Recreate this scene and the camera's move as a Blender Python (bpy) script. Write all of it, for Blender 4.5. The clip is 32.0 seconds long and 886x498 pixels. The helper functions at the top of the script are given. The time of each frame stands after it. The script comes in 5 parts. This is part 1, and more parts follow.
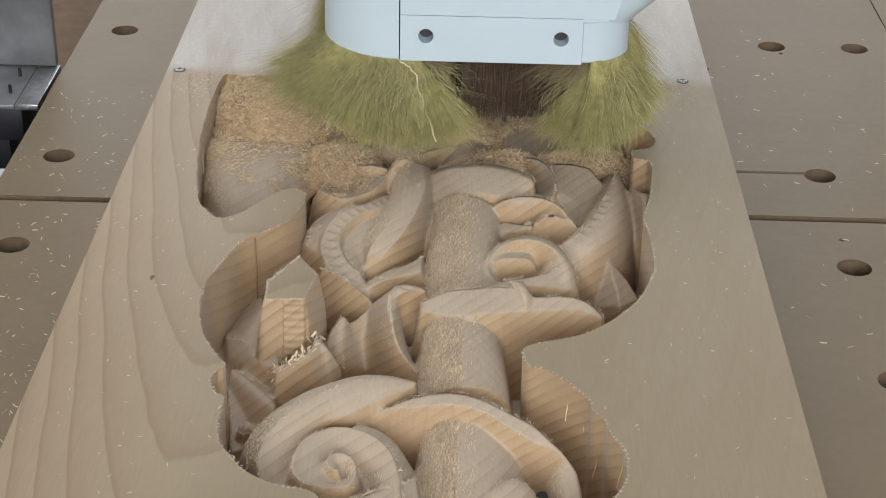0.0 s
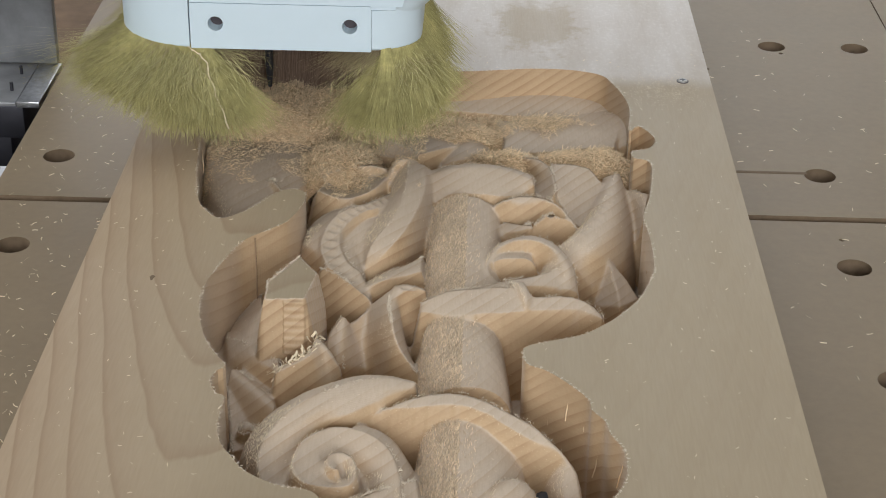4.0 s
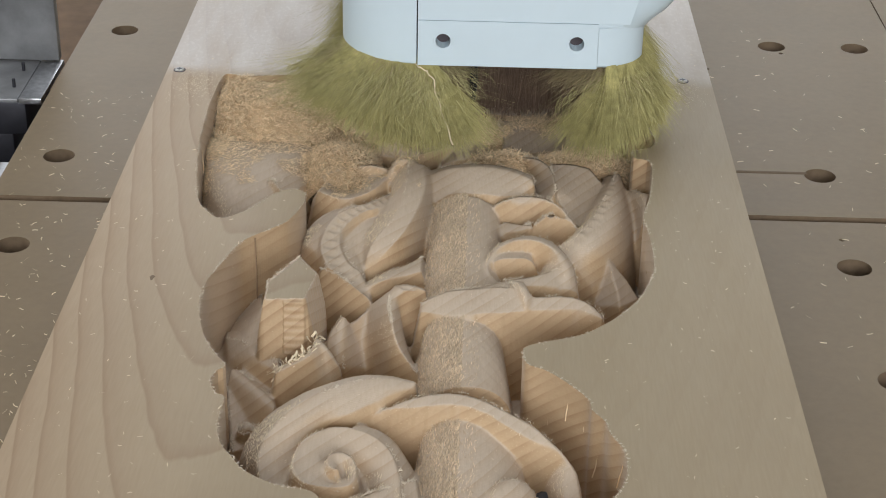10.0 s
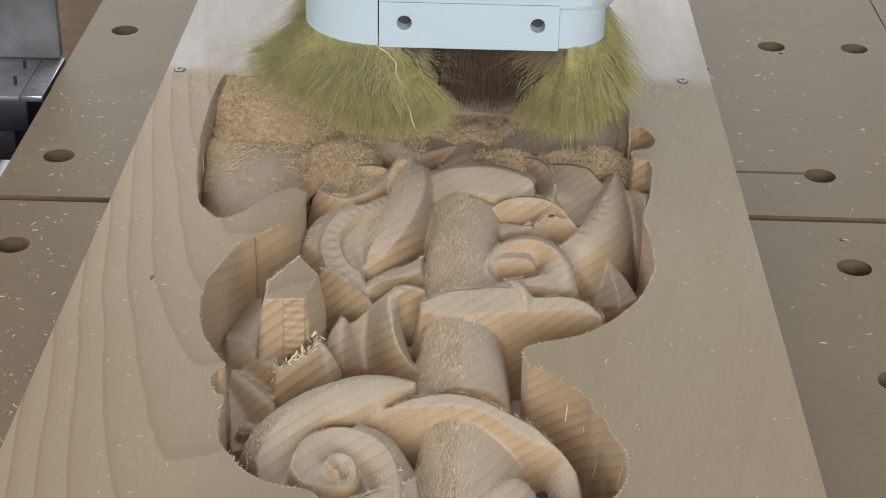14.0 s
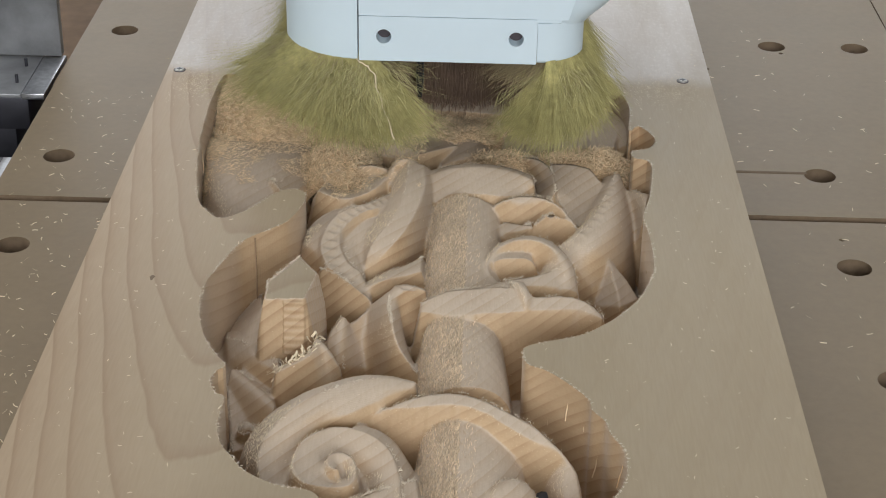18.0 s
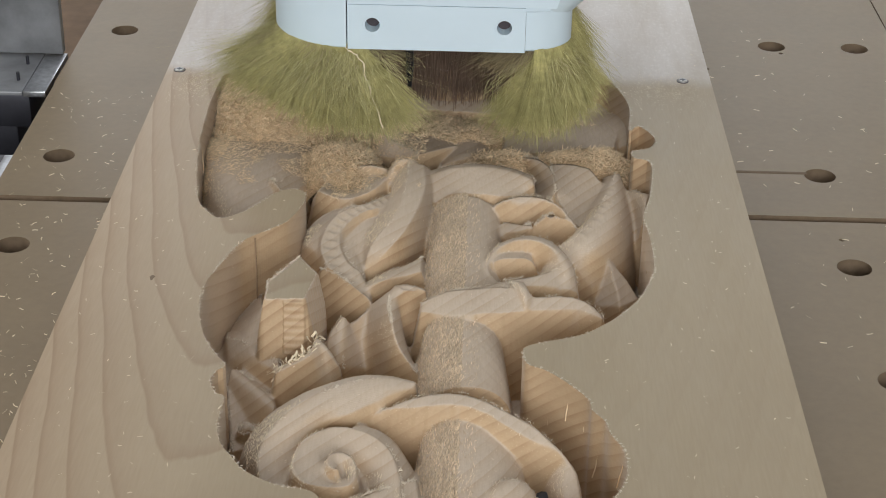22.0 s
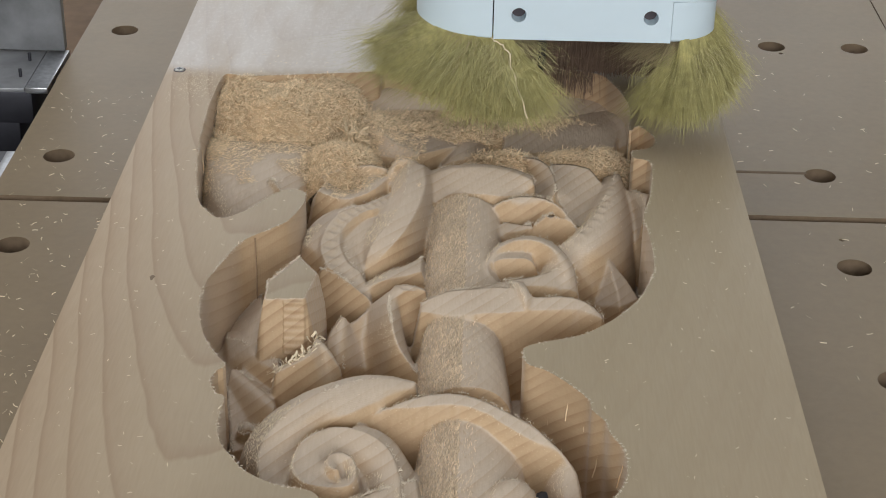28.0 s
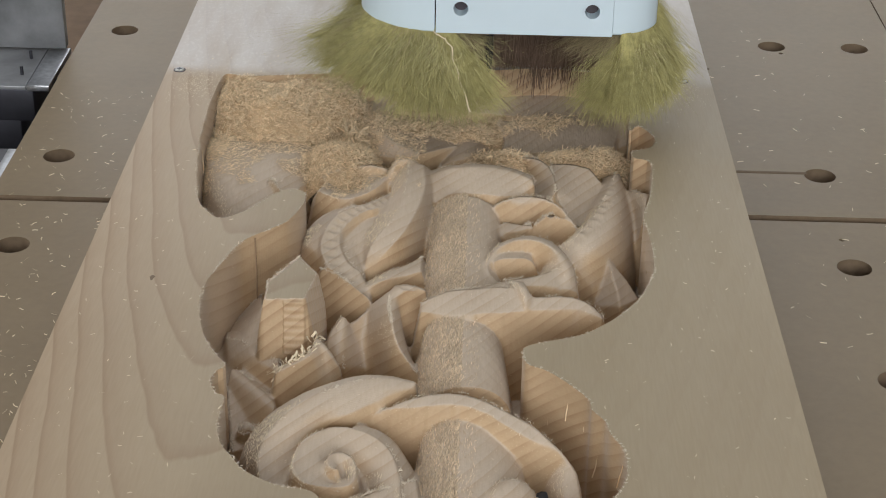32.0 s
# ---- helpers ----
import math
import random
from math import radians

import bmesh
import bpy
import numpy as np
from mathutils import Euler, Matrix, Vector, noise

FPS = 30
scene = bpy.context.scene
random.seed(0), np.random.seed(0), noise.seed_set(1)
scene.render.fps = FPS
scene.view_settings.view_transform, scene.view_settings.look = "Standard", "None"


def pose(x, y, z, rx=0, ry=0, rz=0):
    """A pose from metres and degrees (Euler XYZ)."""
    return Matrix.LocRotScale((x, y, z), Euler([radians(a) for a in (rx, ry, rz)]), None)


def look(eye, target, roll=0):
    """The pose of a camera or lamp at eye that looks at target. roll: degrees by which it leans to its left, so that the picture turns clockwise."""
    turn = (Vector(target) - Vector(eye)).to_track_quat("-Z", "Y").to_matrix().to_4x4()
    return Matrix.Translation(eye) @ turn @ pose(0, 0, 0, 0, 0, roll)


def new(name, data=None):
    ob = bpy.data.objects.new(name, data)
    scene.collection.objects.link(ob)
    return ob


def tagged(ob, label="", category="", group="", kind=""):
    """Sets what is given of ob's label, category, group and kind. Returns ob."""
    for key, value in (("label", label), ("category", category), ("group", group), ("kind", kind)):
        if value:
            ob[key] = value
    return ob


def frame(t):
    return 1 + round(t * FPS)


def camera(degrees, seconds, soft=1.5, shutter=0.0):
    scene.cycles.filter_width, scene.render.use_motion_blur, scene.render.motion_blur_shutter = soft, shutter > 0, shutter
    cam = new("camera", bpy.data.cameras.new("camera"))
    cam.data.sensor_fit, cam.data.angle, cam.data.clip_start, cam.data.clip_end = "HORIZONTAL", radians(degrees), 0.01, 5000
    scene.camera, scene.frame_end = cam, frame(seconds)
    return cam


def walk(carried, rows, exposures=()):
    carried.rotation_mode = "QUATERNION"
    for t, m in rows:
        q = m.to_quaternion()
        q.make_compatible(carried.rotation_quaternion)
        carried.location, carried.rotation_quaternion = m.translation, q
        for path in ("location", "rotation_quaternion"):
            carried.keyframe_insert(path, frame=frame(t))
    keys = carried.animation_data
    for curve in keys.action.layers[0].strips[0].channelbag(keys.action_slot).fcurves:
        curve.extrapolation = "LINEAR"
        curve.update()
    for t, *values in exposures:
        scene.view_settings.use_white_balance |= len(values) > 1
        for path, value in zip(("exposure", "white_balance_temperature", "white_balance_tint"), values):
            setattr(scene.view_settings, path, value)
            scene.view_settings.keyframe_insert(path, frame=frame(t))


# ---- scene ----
# The camera stands still before the machine bed.
cam = camera(28.81, 32.0, soft=1.0)
EYE = (0.0, 0.0, 0.477)
VIEW = look(EYE, (-0.01712, 0.87995, 0.00224), 1.034)
walk(cam, [(0.0, VIEW), (32.0, VIEW)], [(0.0, 0.02), (14.0, 0.0), (24.0, -0.02), (32.0, -0.08)])

# ---- world and daylight ----
world = bpy.data.worlds.new("daylight")
scene.world = world
world.use_nodes = True
sky = world.node_tree.nodes.new("ShaderNodeTexSky")
sky.sky_type = "NISHITA"
sky.sun_disc = False
sky.sun_elevation, sky.sun_rotation = radians(38), radians(200)
world.node_tree.links.new(sky.outputs[0], world.node_tree.nodes["Background"].inputs[0])
world.node_tree.nodes["Background"].inputs[1].default_value = 0.08


def window_light(name, eye, target, wide, high, watts, colour):
    data = bpy.data.lights.new(name, "AREA")
    data.shape, data.size, data.size_y = "RECTANGLE", wide, high
    data.energy, data.color = watts, colour
    ob = new(name, data)
    ob.matrix_world = look(eye, target)
    return ob


# skylight in assumed, unseen openings: behind machine and camera, at the left, overhead
window_light("window_light_back", (-0.6, 5.4, 1.75), (-0.6, 0, 1.2), 4.6, 1.5, 62, (0.97, 0.98, 1.0))
window_light("window_light_left", (-3.9, 1.4, 1.6), (0, 1.2, 0.5), 3.6, 1.6, 48, (1.0, 0.96, 0.90))
window_light("window_light_front", (0.5, -3.4, 1.6), (0, 1, 0.3), 4.0, 1.6, 176, (0.945, 0.966, 0.98))
window_light("roof_light", (-0.3, 1.6, 2.74), (-0.3, 1.6, 0), 2.4, 3.0, 25, (0.95, 0.98, 1.0))

# ---- materials ----


def material(name, rough=0.6, metal=0.0, ior=1.45):
    m = bpy.data.materials.new(name)
    m.use_nodes = True
    b = m.node_tree.nodes["Principled BSDF"]
    b.inputs["Roughness"].default_value = rough
    b.inputs["Metallic"].default_value = metal
    b.inputs["IOR"].default_value = ior
    return m, m.node_tree.nodes, m.node_tree.links, b


def ramp(nodes, links, src, stops):
    r = nodes.new("ShaderNodeValToRGB")
    el = r.color_ramp.elements
    while len(el) < len(stops):
        el.new(0.5)
    for e, (at, c) in zip(el, stops):
        e.position, e.color = at, (*c, 1)
    links.new(src, r.inputs[0])
    return r.outputs[0]


def noise_tex(nodes, links, vec, scale, detail=4, rough=0.6):
    n = nodes.new("ShaderNodeTexNoise")
    n.inputs["Scale"].default_value, n.inputs["Detail"].default_value = scale, detail
    n.inputs["Roughness"].default_value = rough
    links.new(vec, n.inputs["Vector"])
    return n.outputs["Fac"]


def mapping(nodes, links, vec, loc=(0, 0, 0), scale=(1, 1, 1)):
    n = nodes.new("ShaderNodeMapping")
    n.inputs["Location"].default_value, n.inputs["Scale"].default_value = loc, scale
    links.new(vec, n.inputs["Vector"])
    return n.outputs[0]


def mix(nodes, links, kind, fac, a, b):
    n = nodes.new("ShaderNodeMix")
    n.data_type, n.blend_type = "RGBA", kind
    for sock, v in ((n.inputs[0], fac), (n.inputs[6], a), (n.inputs[7], b)):
        if isinstance(v, bpy.types.NodeSocket):
            links.new(v, sock)
        elif isinstance(v, (tuple, list)):
            sock.default_value = (*v, 1)
        else:
            sock.default_value = v
    return n.outputs[2]


def bump(nodes, links, src, bsdf, strength, dist):
    n = nodes.new("ShaderNodeBump")
    n.inputs["Strength"].default_value, n.inputs["Distance"].default_value = strength, dist
    links.new(src, n.inputs["Height"])
    links.new(n.outputs[0], bsdf.inputs["Normal"])
    return n


STAIN = (0.0945, 0.233, 0.0)


def pine(name, rough, base, late_tint, scallop, coat=0.0, film=0.0, rings=56, wander=0.016):
    """Flat-sawn softwood: growth rings round an axis along the board, fibre and fine tool marks."""
    m, nodes, links, b = material(name, rough)
    co = nodes.new("ShaderNodeTexCoord").outputs["Object"]
    warp = nodes.new("ShaderNodeTexNoise")
    warp.inputs["Scale"].default_value, warp.inputs["Detail"].default_value = 1.0, 2
    links.new(mapping(nodes, links, co, scale=(6, 1.5, 6)), warp.inputs["Vector"])
    sub = nodes.new("ShaderNodeVectorMath")
    sub.operation = "MULTIPLY_ADD"
    sub.inputs[1].default_value, sub.inputs[2].default_value = (wander, 0, wander), (-wander / 2, 0, -wander / 2)
    links.new(warp.outputs["Color"], sub.inputs[0])
    add = nodes.new("ShaderNodeVectorMath")
    add.operation = "ADD"
    links.new(co, add.inputs[0]), links.new(sub.outputs[0], add.inputs[1])
    # growth layers lie aslant to the face of the board
    layer = nodes.new("ShaderNodeVectorMath")
    layer.operation = "DOT_PRODUCT"
    layer.inputs[1].default_value = (-0.78, 0.55, 1.0)
    links.new(add.outputs[0], layer.inputs[0])
    wave = nodes.new("ShaderNodeTexWave")
    wave.wave_type, wave.bands_direction, wave.wave_profile = "BANDS", "X", "SAW"
    wave.inputs["Scale"].default_value, wave.inputs["Distortion"].default_value = rings, 0.3
    wave.inputs["Detail"].default_value, wave.inputs["Detail Scale"].default_value = 1, 1.5
    links.new(layer.outputs["Value"], wave.inputs["Vector"])
    if film:
        # flat-sawn face: tight lines along one edge that open into tongues further in
        sep = nodes.new("ShaderNodeSeparateXYZ")
        links.new(co, sep.inputs[0])
        rel = nodes.new("ShaderNodeMath")
        rel.operation, rel.use_clamp = "ADD", True
        rel.inputs[1].default_value = 0.180
        links.new(sep.outputs["X"], rel.inputs[0])
        def calc(op, a, b):
            n = nodes.new("ShaderNodeMath")
            n.operation = op
            for k, v in enumerate((a, b)):
                if isinstance(v, (int, float)):
                    n.inputs[k].default_value = v
                else:
                    links.new(v, n.inputs[k])
            return n.outputs[0]
        off = calc("ADD", sep.outputs["X"], 0.099)
        near = calc("POWER", calc("DIVIDE", calc("MAXIMUM", calc("MULTIPLY", off, -1.0), 0.0), 0.0279), 1.6)
        far = calc("POWER", calc("DIVIDE", calc("MAXIMUM", off, 0.0), 0.09), 2.0)
        tongue = noise_tex(nodes, links, mapping(nodes, links, co, loc=(0.3, 0.9, 0), scale=(16, 6, 16)), 1.0, 4, 0.5)
        length = calc("ADD", calc("MULTIPLY", sep.outputs["Y"], -14.9), calc("MULTIPLY", tongue, 1.1))
        count = calc("ADD", calc("ADD", near, far), calc("ADD", length, 19.36))
        ring = nodes.new("ShaderNodeMath")
        ring.operation = "FRACT"
        links.new(count, ring.inputs[0])
        late = ramp(nodes, links, ring.outputs[0], [(0.0, (0, 0, 0)), (0.35, (0.12, 0.12, 0.12)), (0.80, (0.45, 0.45, 0.45)), (0.95, (1, 1, 1)), (1.0, (0, 0, 0))])
        late = mix(nodes, links, "MULTIPLY", 1.0, late, ramp(nodes, links, rel.outputs[0], [(0.10, (1, 1, 1)), (0.22, (0.15, 0.15, 0.15))]))
    else:
        late = ramp(nodes, links, wave.outputs["Fac"], [(0.0, (0, 0, 0)), (0.40, (0.10, 0.10, 0.10)), (0.72, (0.55, 0.55, 0.55)), (0.92, (1, 1, 1)), (1.0, (0.0, 0.0, 0.0))])
        strong = noise_tex(nodes, links, mapping(nodes, links, co, loc=(2, 0, 0), scale=(26, 15, 26)), 1.0, 2)
        late = mix(nodes, links, "MULTIPLY", 1.0, late, ramp(nodes, links, strong, [(0.40, (0.26, 0.26, 0.26)), (0.62, (1, 1, 1))]))
    fibre = noise_tex(nodes, links, mapping(nodes, links, co, scale=(900, 60, 900)), 1.0, 3)
    blotch = noise_tex(nodes, links, mapping(nodes, links, co, scale=(14, 6, 14)), 1.0, 3)
    col = mix(nodes, links, "MIX", late, base, late_tint)
    if film:
        heart = ramp(nodes, links, rel.outputs[0], [(0.0, (1, 1, 1)), (0.04, (0.7, 0.7, 0.7)), (0.12, (0, 0, 0))])
        col = mix(nodes, links, "MIX", heart, col, mix(nodes, links, "MIX", late, (0.470, 0.352, 0.235), (0.370, 0.255, 0.16)))
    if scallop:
        # steep faces, most of all those across the fibres, take a darker, redder colour
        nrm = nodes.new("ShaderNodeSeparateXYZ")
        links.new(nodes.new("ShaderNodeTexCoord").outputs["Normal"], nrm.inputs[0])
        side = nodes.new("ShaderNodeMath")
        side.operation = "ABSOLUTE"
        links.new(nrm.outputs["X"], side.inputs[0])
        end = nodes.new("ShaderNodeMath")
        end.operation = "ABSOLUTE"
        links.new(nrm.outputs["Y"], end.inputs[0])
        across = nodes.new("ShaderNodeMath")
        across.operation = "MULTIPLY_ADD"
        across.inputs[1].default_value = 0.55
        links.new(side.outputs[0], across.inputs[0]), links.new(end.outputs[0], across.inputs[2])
        steep = ramp(nodes, links, across.outputs[0], [(0.62, (0, 0, 0)), (0.98, (0.95, 0.95, 0.95))])
        col = mix(nodes, links, "MIX", steep, col, mix(nodes, links, "MIX", late, (0.54, 0.385, 0.235), (0.40, 0.255, 0.14)))
    col = mix(nodes, links, "MULTIPLY", 0.5, col, ramp(nodes, links, fibre, [(0.3, (0.86, 0.84, 0.8)), (0.7, (1, 1, 1))]))
    col = mix(nodes, links, "MULTIPLY", 0.6, col, ramp(nodes, links, blotch, [(0.3, (0.88, 0.86, 0.84)), (0.7, (1, 1, 1))]))
    if film:
        # old whitish dusty film on the far end of the board, its sheen partly painted in, with a ragged front edge and
        # scrapes
        y = nodes.new("ShaderNodeSeparateXYZ")
        links.new(co, y.inputs[0])
        wob = noise_tex(nodes, links, mapping(nodes, links, co, scale=(40, 40, 40)), 1.0, 4)
        edge = nodes.new("ShaderNodeMath")
        edge.operation = "MULTIPLY_ADD"
        edge.inputs[1].default_value = 0.012
        links.new(wob, edge.inputs[0]), links.new(y.outputs["Y"], edge.inputs[2])
        where = ramp(nodes, links, edge.outputs[0], [(0.138, (0, 0, 0)), (0.156, (1, 1, 1))])
        scrape = noise_tex(nodes, links, mapping(nodes, links, co, scale=(50, 9, 50)), 1.0, 5, 0.65)
        amount = mix(nodes, links, "MULTIPLY", 1.0, where, ramp(nodes, links, scrape, [(0.28, (0.45, 0.45, 0.45)), (0.66, (film, film, film))]))
        # one worn brown patch where the film has come off
        spot = nodes.new("ShaderNodeVectorMath")
        spot.operation = "DISTANCE"
        spot.inputs[1].default_value = STAIN
        links.new(mapping(nodes, links, co, scale=(1.5, 1.0, 0.0)), spot.inputs[0])
        ragged = nodes.new("ShaderNodeMath")
        ragged.operation = "MULTIPLY_ADD"
        ragged.inputs[1].default_value = 0.09
        links.new(noise_tex(nodes, links, mapping(nodes, links, co, scale=(60, 45, 60)), 1.0, 5, 0.65), ragged.inputs[0])
        links.new(spot.outputs["Value"], ragged.inputs[2])
        amount = mix(nodes, links, "MULTIPLY", 1.0, amount, ramp(nodes, links, ragged.outputs[0], [(0.080, (0.35, 0.35, 0.35)), (0.095, (1, 1, 1))]))
        # paler specks put the white sparkle of the film into its colour
        sparkle = noise_tex(nodes, links, mapping(nodes, links, co, scale=(420, 260, 420)), 1.0, 3)
        col = mix(nodes, links, "MIX", amount, col, mix(nodes, links, "MIX", ramp(nodes, links, sparkle, [(0.52, (0, 0, 0)), (0.68, (1, 1, 1))]), (0.515, 0.47, 0.425), (0.58, 0.54, 0.495)))
        gloss = ramp(nodes, links, amount, [(0.2, (rough,) * 3), (0.7, (0.40,) * 3)])
        links.new(mix(nodes, links, "MIX", 0.35, gloss, ramp(nodes, links, scrape, [(0.3, (0.62,) * 3), (0.7, (0.30,) * 3)])), b.inputs["Roughness"])
    links.new(col, b.inputs["Base Color"])
    if scallop:
        tool = nodes.new("ShaderNodeTexWave")
        tool.wave_type, tool.bands_direction = "BANDS", "Y"
        tool.inputs["Scale"].default_value, tool.inputs["Distortion"].default_value = 300, 0.5
        links.new(co, tool.inputs["Vector"])
        h = mix(nodes, links, "MIX", 0.10, fibre, tool.outputs["Fac"])
        bump(nodes, links, h, b, 0.5, 0.0004)
    else:
        bump(nodes, links, fibre, b, 0.25, 0.0003)
    b.inputs["Coat Weight"].default_value, b.inputs["Coat Roughness"].default_value = coat, 0.35
    return m


def plain(name, colour, rough, metal=0.0, scale=60.0, vary=0.12, relief=0.0, random_tint=0.0):
    """A surface of one colour with stains at two scales and a fine relief."""
    m, nodes, links, b = material(name, rough, metal)
    co = nodes.new("ShaderNodeTexCoord").outputs["Object"]
    n1, n2 = noise_tex(nodes, links, co, scale, 5), noise_tex(nodes, links, co, scale / 9, 3)
    lo, hi = (1 - vary,) * 3, (1 + vary * 0.4,) * 3
    col = mix(nodes, links, "MULTIPLY", 1.0, colour, ramp(nodes, links, n1, [(0.25, lo), (0.75, hi)]))
    col = mix(nodes, links, "MULTIPLY", 0.8, col, ramp(nodes, links, n2, [(0.3, lo), (0.7, hi)]))
    if random_tint:
        geo = nodes.new("ShaderNodeNewGeometry").outputs["Random Per Island"]
        col = mix(nodes, links, "MULTIPLY", 1.0, col, ramp(nodes, links, geo, [(0.0, (1 - random_tint,) * 3), (1.0, (1 + random_tint,) * 3)]))
    links.new(col, b.inputs["Base Color"])
    if relief:
        bump(nodes, links, n1, b, 0.4, relief)
    return m


BOARD = pine("planed_pine", 0.55, (0.378, 0.302, 0.198), (0.318, 0.235, 0.148), False, 0.02, 0.85, 36, 0.06)
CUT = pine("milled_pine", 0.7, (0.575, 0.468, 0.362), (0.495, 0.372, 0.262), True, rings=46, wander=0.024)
MDF = plain("grey_brown_fibreboard", (0.246, 0.185, 0.114), 0.5, 0, 180, 0.08, 0.0002)
# raw edge brown, darkened for the shade in grooves and holes
MDF_DARK = plain("dark_raw_fibreboard", (0.185, 0.130, 0.082), 0.85, 0, 220, 0.2, 0.0004)
CHIP = plain("pale_wood_chips", (0.83, 0.655, 0.435), 0.8, 0, 300, 0.14, 0.0, 0.30)
# brown that stands for the shade in a cutter mark
TOOL_LINE = plain("cut_shade_brown", (0.34, 0.23, 0.14), 0.7, 0, 300, 0.2)
BURR = plain("pale_burred_edge", (0.72, 0.63, 0.50), 0.85, 0, 300, 0.1, 0.0, 0.12)
FUZZ = plain("pale_torn_fibres", (0.80, 0.68, 0.49), 0.8, 0, 300, 0.1, 0.0, 0.15)
STEM_FUZZ = plain("tan_torn_fibres", (0.72, 0.57, 0.40), 0.85, 0, 90, 0.22, 0.0, 0.25)
DUST = plain("wood_dust", (0.64, 0.47, 0.29), 0.9, 0, 700, 0.3, 0.0012)
PLASTIC = plain("pale_blue_white_plastic", (0.60, 0.71, 0.78), 0.38, 0, 40, 0.03)
DARK_PLASTIC = plain("dark_inner_plastic", (0.05, 0.05, 0.055), 0.6, 0, 60, 0.2)
# near black: the shade inside screw holes put into the colour
HOLE_SHADE = plain("screw_hole_shade", (0.075, 0.06, 0.066), 0.5, 0, 60, 0.2)
BRISTLE = plain("olive_yellow_bristles", (0.50, 0.45, 0.195), 0.6, 0, 240, 0.40, 0.0, 0.14)
TIPS = plain("pale_olive_tips", (0.53, 0.48, 0.23), 0.6, 0, 90, 0.2, 0.0, 0.25)
BRISTLE_DUSTY = plain("dusty_beige_bristles", (0.42, 0.34, 0.20), 0.6, 0, 90, 0.15, 0.0, 0.3)
# rear hairs: dusty brown with the shade under the shoe put in
REAR = plain("shaded_dusty_bristles", (0.27, 0.185, 0.135), 0.7, 0, 90, 0.2, 0.0, 0.3)
STEEL = plain("brushed_grey_steel", (0.29, 0.295, 0.305), 0.40, 0.3, 28, 0.5, 0.0002)
BRIGHT_STEEL = plain("bright_machined_steel", (0.55, 0.56, 0.58), 0.3, 1.0, 240, 0.3, 0.0004)
SCREW_STEEL = plain("dull_zinc_screw", (0.50, 0.49, 0.46), 0.45, 0.9, 400, 0.3, 0.0002)
DARK_STEEL = plain("dark_blued_steel", (0.05, 0.05, 0.06), 0.4, 0.6, 90, 0.2, 0.0002)
CONCRETE = plain("workshop_concrete", (0.22, 0.21, 0.195), 0.8, 0, 12, 0.2, 0.002)
PLASTER = plain("painted_plaster", (0.46, 0.445, 0.415), 0.8, 0, 8, 0.08, 0.001)
CRATE = plain("brown_timber", (0.23, 0.14, 0.075), 0.7, 0, 30, 0.3, 0.001)
RUST = plain("red_brown_timber", (0.16, 0.06, 0.03), 0.7, 0, 30, 0.3, 0.001)

for dull in (BRISTLE, TIPS, BRISTLE_DUSTY, REAR, CHIP, FUZZ, BURR, STEM_FUZZ, DUST):
    dull.node_tree.nodes["Principled BSDF"].inputs["Specular IOR Level"].default_value = 0.12

# ---- mesh helpers ----


def thing(name, at, label, category, group="", kind=""):
    ob = new(name)
    ob.location = at
    ob.empty_display_size = 0.05
    return tagged(ob, label, category, group, kind)


def base_of(ob):
    """Where a thing or part stands in the world, by its own and its parent's place."""
    v = Vector(ob.location)
    return v + base_of(ob.parent) if ob.parent else v


def finish(me, mat, angle=35):
    me.materials.append(mat)
    me.polygons.foreach_set("use_smooth", [True] * len(me.polygons))
    me.set_sharp_from_angle(angle=radians(angle))


def part(name, bm, mat, parent=None, label="", angle=35, kind=""):
    """Links a bmesh, built in world metres, as one mesh object under a thing or part."""
    if parent is not None:
        bmesh.ops.translate(bm, vec=-base_of(parent), verts=bm.verts)
    me = bpy.data.meshes.new(name)
    bm.to_mesh(me)
    bm.free()
    finish(me, mat, angle)
    ob = new(name, me)
    ob.parent = parent
    return tagged(ob, label, kind=kind)


def mesh_part(name, verts, faces, mat, parent=None, label="", kind="", angle=35):
    off = np.array(base_of(parent)) if parent is not None else np.zeros(3)
    me = bpy.data.meshes.new(name)
    me.from_pydata((np.asarray(verts) - off).tolist(), [], faces)
    me.update()
    finish(me, mat, angle)
    ob = new(name, me)
    ob.parent = parent
    return tagged(ob, label, kind=kind)


def box(bm, lo, hi, bevel=0.0):
    size = Vector(hi) - Vector(lo)
    mid = (Vector(hi) + Vector(lo)) / 2
    made = bmesh.ops.create_cube(bm, size=1, matrix=Matrix.Translation(mid) @ Matrix.Diagonal((*size, 1)))
    if bevel:
        edges = list({e for v in made["verts"] for e in v.link_edges})
        bmesh.ops.bevel(bm, geom=edges, offset=bevel, segments=2, profile=0.5, affect="EDGES")
    return bm


def cylinder(bm, at, radius, depth, axis="Z", segs=32, top=None):
    turn = {"Z": Matrix(), "Y": Matrix.Rotation(radians(90), 4, "X"), "X": Matrix.Rotation(radians(90), 4, "Y")}[axis]
    bmesh.ops.create_cone(bm, cap_ends=True, segments=segs, radius1=radius, radius2=radius if top is None else top,
                          depth=depth, matrix=Matrix.Translation(at) @ turn)
    return bm


